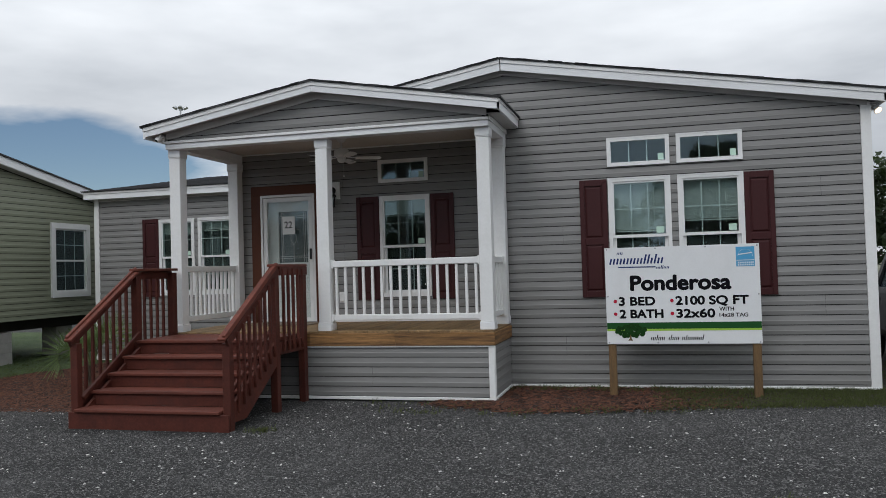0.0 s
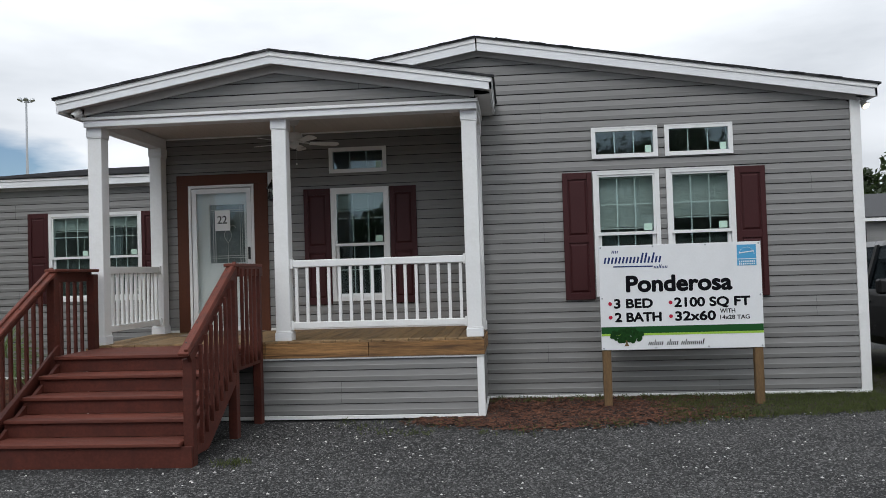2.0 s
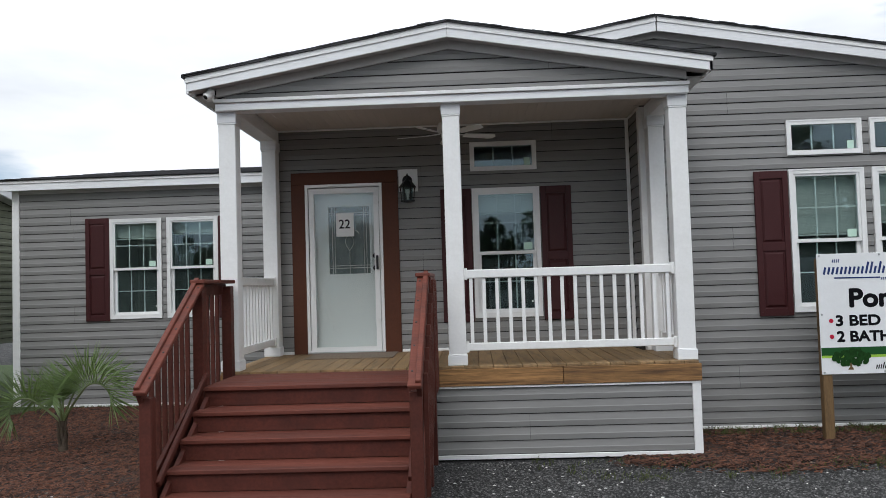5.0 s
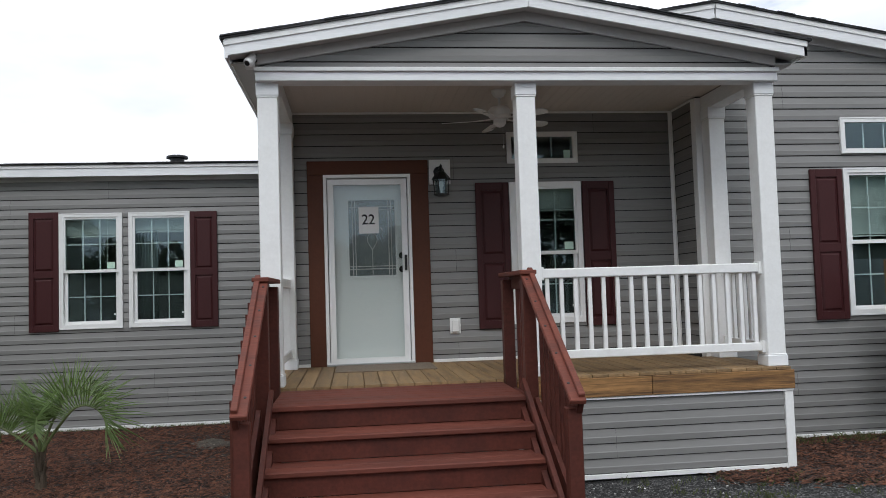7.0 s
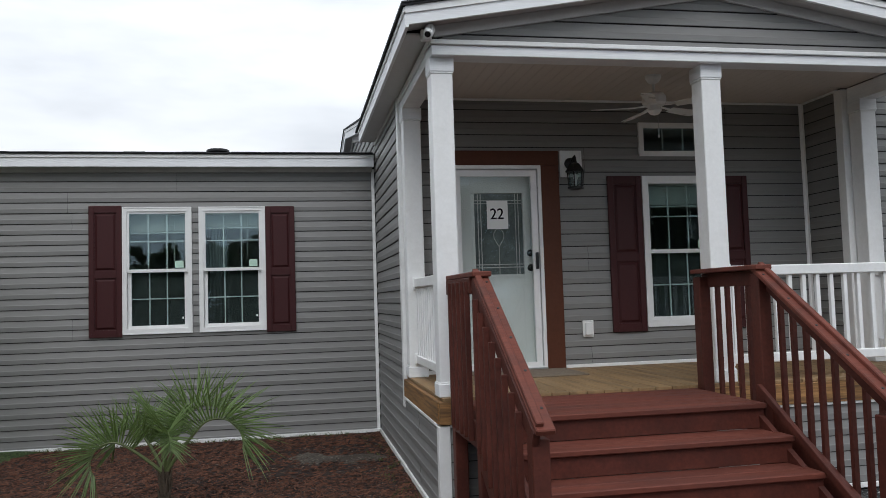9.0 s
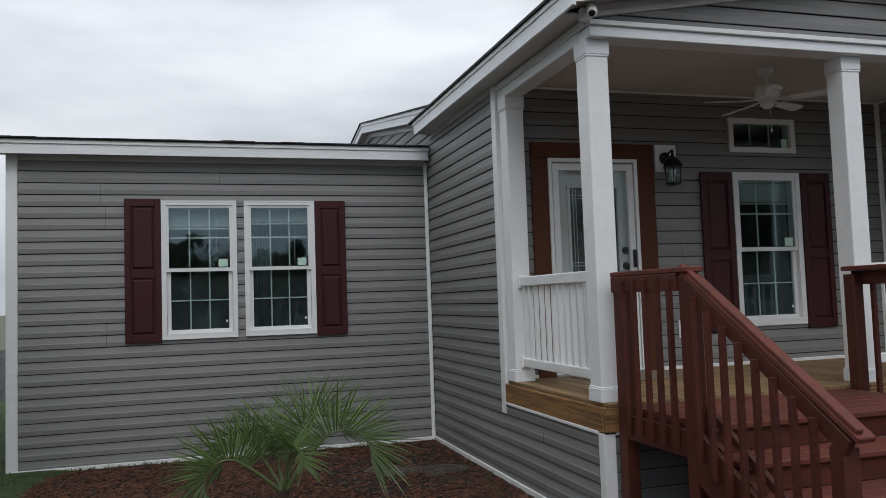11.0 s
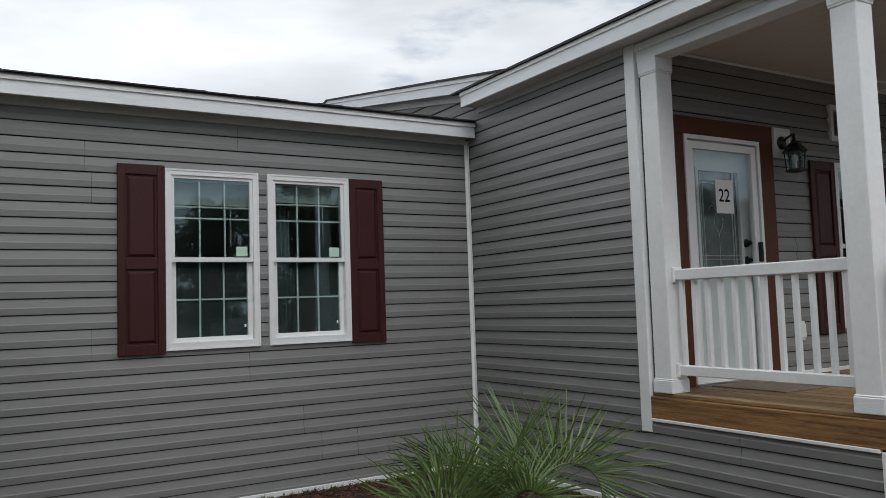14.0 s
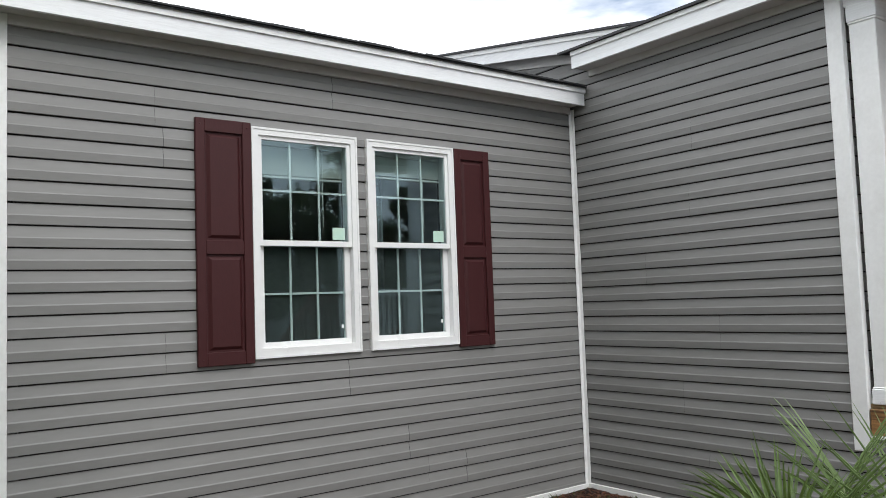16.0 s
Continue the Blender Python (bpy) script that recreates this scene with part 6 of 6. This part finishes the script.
# ---------------------------------------------------------------- pickup beside the house
truck = thing("pickup_truck", "black crew-cab pickup parked nose-out beside the house", "truck", (4.30, 12.4, -0.03))
TW = 0.98
def loft(sections, mat, name, parent, label="", smooth=False):
    bm = bmesh.new()
    loops = [[bm.verts.new(p) for p in s] for s in sections]
    for a, b in zip(loops, loops[1:]):
        for k in range(len(a)):
            bm.faces.new((a[k], a[(k + 1) % len(a)], b[(k + 1) % len(b)], b[k]))
    bm.faces.new(loops[0])
    bm.faces.new(loops[-1])
    return part(name, bm, mat, parent, label, smooth)
def cross(y, half, z0, z1, tuck, top):
    return [(-half + 0.06, y, z0), (-half, y, z0 + 0.12), (-half, y, z1 - 0.22), (-half + tuck * 0.4, y, z1 - 0.08), (-top, y, z1), (top, y, z1), (half - tuck * 0.4, y, z1 - 0.08), (half, y, z1 - 0.22), (half, y, z0 + 0.12), (half - 0.06, y, z0)]
loft([cross(-2.55, TW - 0.14, 0.52, 0.98, 0.1, 0.70), cross(-2.40, TW - 0.05, 0.46, 1.10, 0.1, 0.80), cross(-1.1, TW, 0.45, 1.22, 0.1, 0.85), cross(-0.9, TW, 0.45, 1.20, 0.06, 0.90), cross(1.6, TW, 0.45, 1.20, 0.06, 0.92), cross(3.2, TW - 0.02, 0.5, 1.22, 0.06, 0.92)], M_CAR, "body", truck)
# cab: roof on pillars with glass between
roof = loft([[(-0.64, -0.10, 1.80), (0.64, -0.10, 1.80), (0.62, -0.08, 1.84), (-0.62, -0.08, 1.84)], [(-0.70, 0.3, 1.80), (0.70, 0.3, 1.80), (0.62, 0.3, 1.88), (-0.62, 0.3, 1.88)],
             [(-0.70, 1.2, 1.79), (0.70, 1.2, 1.79), (0.62, 1.2, 1.87), (-0.62, 1.2, 1.87)], [(-0.68, 1.62, 1.77), (0.68, 1.62, 1.77), (0.60, 1.58, 1.83), (-0.60, 1.58, 1.83)]], M_CAR, "roof", truck)
for s in (-1, 1):
    part("pillar", beam(bmesh.new(), (s * 0.88, -0.88, 1.18), (s * 0.67, -0.08, 1.82), 0.07, 0.08, 0.01), M_CAR, truck)
    part("pillar", beam(bmesh.new(), (s * 0.90, 0.36, 1.18), (s * 0.69, 0.40, 1.82), 0.11, 0.05, 0.01, up=(1, 0, 0)), M_CAR, truck)
    part("pillar", beam(bmesh.new(), (s * 0.90, 1.56, 1.18), (s * 0.67, 1.58, 1.80), 0.18, 0.06, 0.01, up=(1, 0, 0)), M_CAR, truck)
    for ya, yb, yc, yd in ((-0.78, 0.30, 0.34, -0.02), (0.43, 1.46, 1.48, 0.46)):
        bm = bmesh.new()
        bm.faces.new([bm.verts.new(p) for p in ((s * 0.885, ya, 1.19), (s * 0.885, yb, 1.19), (s * 0.685, yc, 1.81), (s * 0.685, yd, 1.81))])
        bmesh.ops.solidify(bm, geom=bm.faces[:], thickness=0.005)
        part("side_window", bm, M_CARGLASS, truck)
    part("mirror", boxed(s * 1.02 - 0.14, s * 1.02 + 0.14, -0.66, -0.52, 1.16, 1.36, 0.03), M_BLACK, truck, "black door mirror")
    part("mirror_arm", boxed(s * 0.9 - 0.05, s * 0.9 + 0.05, -0.60, -0.55, 1.17, 1.21), M_BLACK, truck)
    for yy in (0.16, 1.30):
        part("door_handle", boxed(s * 0.985 - 0.02, s * 0.985 + 0.02, yy - 0.11, yy + 0.11, 1.02, 1.055, 0.01), M_CAR, truck)
    for yy in (-0.82, 0.40, 1.56):
        part("door_seam", boxed(s * 0.981 - 0.002, s * 0.981 + 0.002, yy - 0.005, yy + 0.005, 0.58, 1.0), M_BLACK, truck)
    for yy in (-1.62, 2.15):
        wheel = part("wheel", lathe(bmesh.new(), [(0.25, -0.12), (0.37, -0.125), (0.405, -0.10), (0.405, 0.10), (0.37, 0.125), (0.25, 0.12)], 28), M_TYRE, truck, "black tyre on a bright alloy rim")
        wheel.matrix_basis = pose(s * 0.87, yy, 0.39, 0, 90 * s, 0)
        rim = lathe(bmesh.new(), [(0.25, 0.02), (0.245, 0.09), (0.20, 0.06), (0.06, 0.085), (0.05, 0.10)], 24)
        for k in range(6):
            a = math.pi * k / 3
            beam(rim, (0.05 * math.cos(a), 0.05 * math.sin(a), 0.095), (0.235 * math.cos(a), 0.235 * math.sin(a), 0.085), 0.05, 0.02)
        part("rim", rim, M_CHROME, wheel)
        arch = bmesh.new()
        tube(arch, [(s * 0.975, yy + 0.46 * math.cos(math.pi * k / 14), 0.44 + 0.46 * math.sin(math.pi * k / 14)) for k in range(15)], [0.03] * 15, 6)
        part("wheel_arch", arch, M_BLACK, truck)
bm = bmesh.new()
bm.faces.new([bm.verts.new(p) for p in ((-0.86, -0.86, 1.20), (0.86, -0.86, 1.20), (0.66, -0.09, 1.81), (-0.66, -0.09, 1.81))])
bmesh.ops.solidify(bm, geom=bm.faces[:], thickness=0.005)
part("windshield", bm, M_CARGLASS, truck)
bm = bmesh.new()
box(bm, -0.72, 0.72, -0.05, 1.55, 0.9, 1.12, 0.03)
for xx in (-0.4, 0.4):
    for yy in (0.25, 1.3):
        box(bm, xx - 0.26, xx + 0.26, yy, yy + 0.16, 1.1, 1.62, 0.04)
part("seats", bm, M_TYRE, truck)


# ---------------------------------------------------------------- neighbouring homes
NX = -12.5
neighbour = thing("neighbour_home", "olive vinyl-sided manufactured home raised on concrete block piers", "house", (NX, 13.0, 0))
def n_line(y):
    return 4.62 - 0.181 * abs(y - 10.2)
bm = prism(bmesh.new(), [(4.6 - 13, 0.84), (16.6 - 13, 0.84), (16.6 - 13, n_line(16.6) - 0.2), (10.2 - 13, 4.42), (4.6 - 13, n_line(4.6) - 0.2)], "x", -14.0, -0.15)
part("shell", bm, M_SIDING_GREEN, neighbour)
n_wall = part("end_wall", boxed(-0.15, -0.02, 4.6 - 13, 16.6 - 13, 0.84, 1.3), M_SIDING_GREEN, neighbour)
siding(n_wall, lambda u, o, z: (0 - 0.004 + o, u - 13.0, z), lambda z: max(4.6, 10.2 - (4.40 - z) / 0.181), lambda z: min(16.6, 10.2 + (4.40 - z) / 0.181), 0.85, 4.38, [(14.38, 15.5, 1.30, 2.86)], (), M_SIDING_GREEN)
bm = prism(bmesh.new(), [(3.9 - 13, n_line(3.9) - 0.03), (10.2 - 13, 4.59), (16.9 - 13, n_line(16.9) - 0.03), (16.9 - 13, n_line(16.9)), (10.2 - 13, 4.62), (3.9 - 13, n_line(3.9))], "x", -14.3, 0.26)
n_roof = part("roof", bm, M_SHINGLE, neighbour, "dark shingled low gable roof")
for ya, yb in ((3.95, 10.199), (10.201, 16.86)):
    o = [(ya - 13, n_line(ya) - 0.19), (yb - 13, n_line(yb) - 0.19), (yb - 13, n_line(yb) - 0.028), (ya - 13, n_line(ya) - 0.028)]
    part("rake_board", prism(bmesh.new(), o, "x", 0.20, 0.225), M_GRAIN, n_roof)
    part("soffit", prism(bmesh.new(), [(y, z - 0.01) for y, z in o[:2]] + [(y, z + 0.01) for y, z in o[1::-1]], "x", 0.0, 0.199), M_FRIEZE, n_roof)
n_win = part("window", ring(bmesh.new(), -0.60, 0.60, 0, 1.62, 0.12, -0.03, 0.03), M_VINYL, neighbour, "white double-hung window with wide trim")
n_win.matrix_basis = pose(0.02, 14.94 - 13, 1.27, 0, 0, 90)
part("sash", ring(bmesh.new(), -0.48, 0.48, 0.12, 1.5, 0.035, 0.0, 0.04), M_VINYL, n_win)
part("meeting_rail", boxed(-0.45, 0.45, 0.0, 0.03, 0.78, 0.82), M_VINYL, n_win)
pane("pane", -0.46, 0.46, 0.14, 1.48, 0.02, n_win, M_GLASS)
muntins(-0.45, 0.45, 0.15, 0.78, 0.03, 3, 2, n_win)
muntins(-0.45, 0.45, 0.82, 1.47, 0.03, 3, 2, n_win)
# dark sheet stands in for the unlit room behind the glass
part("room_dark_sheet", boxed(-0.46, 0.46, 0.05, 0.06, 0.14, 1.48), M_UNLIT, n_win)
# chassis coloured near-black for the shade under the floor
part("chassis", boxed(-13.6, -0.35, 5 - 13, 16.2 - 13, 0.62, 0.838), M_UNLIT, neighbour, "chassis block coloured dark for the shade under the floor")
for px, py in ((-0.30, 13.12), (-0.6, 15.2), (-0.4, 10.6), (-2.6, 13.6), (-2.6, 15.4)):
    pier = part("pier", boxed(px - 0.2, px + 0.2, py - 13 - 0.25, py - 13 + 0.25, -0.08, 0.205, 0.006), M_CONCRETE, neighbour, "stacked concrete blocks")
    for k in range(1, 3):
        part("block", boxed(px - 0.198 + 0.006 * k, px + 0.2, py - 13 - 0.25, py - 13 + 0.248 - 0.004 * k, 0.207 * k, 0.207 * k + 0.204, 0.006), M_CONCRETE, pier)
# added sheet across the crawlspace, its deep shade painted as near-black
part("underfloor_shade_sheet", boxed(-3.6, -3.5, 5 - 13, 16.4 - 13, -0.08, 0.62), M_UNLIT, neighbour)
# near-black sheet that paints the shadow lines between the neighbour's boards
part("lap_shadow_sheet", prism(bmesh.new(), [(4.65 - 13, 0.86), (16.55 - 13, 0.86), (16.55 - 13, n_line(16.55) - 0.25), (10.2 - 13, 4.36), (4.65 - 13, n_line(4.65) - 0.25)], "x", -0.016, -0.008), M_LAP_SHADE, neighbour)

far_home = thing("far_home", "grey manufactured home with dark shutters across the lot", "house", (11.7, 36.4, 0))
hw = part("wall", boxed(0, 16, 0, 8, -0.1, 3.15), M_SIDING, far_home)
part("corner_post", boxed(-0.05, 0.12, -0.05, 0.1, 0, 3.15), M_WHITE, hw)
bm = prism(bmesh.new(), [(-0.4, 3.28), (4.0, 4.55), (8.4, 3.28), (8.4, 3.34), (4.0, 4.63), (-0.4, 3.34)], "x", -0.3, 16.3)
fr = part("roof", bm, M_SHINGLE, far_home)
part("eave_board", boxed(-0.3, 16.3, -0.40, -0.36, 3.14, 3.31), M_WHITE, fr)
for xx in (0.72, 4.5, 7.2, 10.5):
    w = part("window", ring(boxed(0.06, 0.64, -0.02, 0.0, 0.06, 1.14), 0, 0.7, 0, 1.2, 0.07, -0.05, 0.02), M_VINYL, far_home)
    w.location = (xx, -0.02, 1.65)
    # far panes carry the unlit rooms in their colour
    part("pane", boxed(0.07, 0.63, -0.035, -0.03, 0.07, 1.13), M_UNLIT, w)
    for sx in (-0.36, 0.75):
        part("shutter", boxed(sx, sx + 0.3, -0.03, 0.0, 0.0, 1.2, 0.01), M_BLACK, w, "black shutter")
for k in range(24):
    part("siding_board", prism(bmesh.new(), [(-0.022, 0.13 * k), (0.0, 0.13 * k), (0.0, 0.13 * k + 0.13), (-0.006, 0.13 * k + 0.13)], "x", 0.12, 16), M_SIDING, hw)


# ---------------------------------------------------------------- trees, mast
def tree(at, height, spread, seed, bare, count=2600, size=0.34, label="tall dark green tree at the edge of the lot"):
    r = random.Random(seed)
    t = thing("tree", label, "tree", at, group="trees round the lot")
    lean = [(r.uniform(-0.15, 0.15) * k, r.uniform(-0.15, 0.15) * k, height * k / 6 - 0.08) for k in range(7)]
    part("trunk", tube(bmesh.new(), lean, [0.22 * (1 - 0.13 * k) for k in range(7)], 8), M_TRUNK, t)
    limbs, crown = bmesh.new(), bmesh.new()
    clumps = []
    for k in range(26):
        f = bare + (1 - bare) * (k + r.random()) / 26
        base = Vector(lean[min(6, int(f * 6))]) * 1.0
        base.z = height * f
        ang = r.uniform(0, 6.283)
        reach = spread * (1.1 - 0.75 * abs(f - 0.6)) * r.uniform(0.45, 1.0) * (0.55 if f > 0.92 else 1)
        end = base + Vector((math.cos(ang) * reach, math.sin(ang) * reach, r.uniform(0.1, 0.9)))
        tube(limbs, [base, (base + end) / 2 + Vector((0, 0, 0.1)), end], [0.07, 0.045, 0.015], 5)
        clumps += [(end, reach * 0.42), ((base + end) / 2, reach * 0.35)]
    part("limbs", limbs, M_TRUNK, t)
    verts, faces = [], []
    for k in range(count):
        c, rad = clumps[r.randrange(len(clumps))]
        v = Vector((r.gauss(0, 1), r.gauss(0, 1), r.gauss(0, 0.75)))
        p = c + v.normalized() * rad * r.random() ** 0.4
        a = Vector((r.gauss(0, 1), r.gauss(0, 1), r.gauss(0, 1))).normalized()
        b = a.cross(Vector((r.gauss(0, 1), r.gauss(0, 1), r.gauss(0, 1)))).normalized()
        s = size * r.uniform(0.5, 1.2)
        i = len(verts)
        verts += [tuple(p + a * s), tuple(p + b * s * 0.5), tuple(p - a * s * 0.8), tuple(p - b * s * 0.5)]
        faces.append((i, i + 1, i + 2, i + 3))
    crown.free()
    me = bpy.data.meshes.new("crown")
    me.from_pydata(verts, [], faces)
    me.materials.append(M_LEAF)
    ob = new("crown", me)
    ob.parent = t
    return t


back_kinds = [tree((-30, -30, 0), 5.2, 3.4, 7, 0.05, 9000, 0.2), tree((-22, -33, 0), 4.4, 3.6, 8, 0.05, 9000, 0.2), tree((66, -31, 0), 10.5, 4.2, 9, 0.08, 10000, 0.24), tree((72, -34, 0), 9.0, 4.4, 10, 0.06, 10000, 0.24)]
kinds = [tree((21.5, 66, 0), 8.6, 3.0, 1, 0.2), tree((25.5, 68, 0), 8.2, 3.2, 2, 0.15), tree((29.5, 66, 0), 9.6, 3.0, 3, 0.25)]
place = random.Random(5)
for k in range(12):
    copy_thing(kinds[k % 3], pose(13 + 3.6 * k + place.uniform(-0.8, 0.8), 71 + place.uniform(-2, 5), 0, 0, 0, place.uniform(0, 360)))
# woods behind the walk, which the windows mirror
for k in range(26):
    wx = -48 + 4.6 * k + place.uniform(-1.2, 1.2)
    copy_thing(back_kinds[k % 2 + (2 if wx > -2 else 0)], pose(wx, -33 + place.uniform(-4, 4), 0, 0, 0, place.uniform(0, 360)))


mast = thing("light_mast", "tall thin floodlight mast far behind the homes", "light mast", (-84.0, 130, 0))
part("pole", tube(bmesh.new(), [(0, 0, -0.1), (0, 0, 16), (0, 0, 33.0)], [0.32, 0.24, 0.15], 10), M_STEEL, mast)
head = part("head_frame", beam(beam(bmesh.new(), (-1.0, 0, 33.0), (1.0, 0, 33.0), 0.14, 0.14), (0, -1.0, 32.9), (0, 1.0, 32.9), 0.14, 0.14), M_STEEL, mast)
for k in range(6):
    a = math.pi * k / 3
    bm = lathe(bmesh.new(), [(0.16, 0.0), (0.32, -0.12), (0.44, -0.48)], 10)
    bm.transform(pose(0.96 * math.cos(a), 0.96 * math.sin(a), 33.3, 25, 0, math.degrees(a) - 90))
    part("flood_lamp", bm, M_STEEL, head)
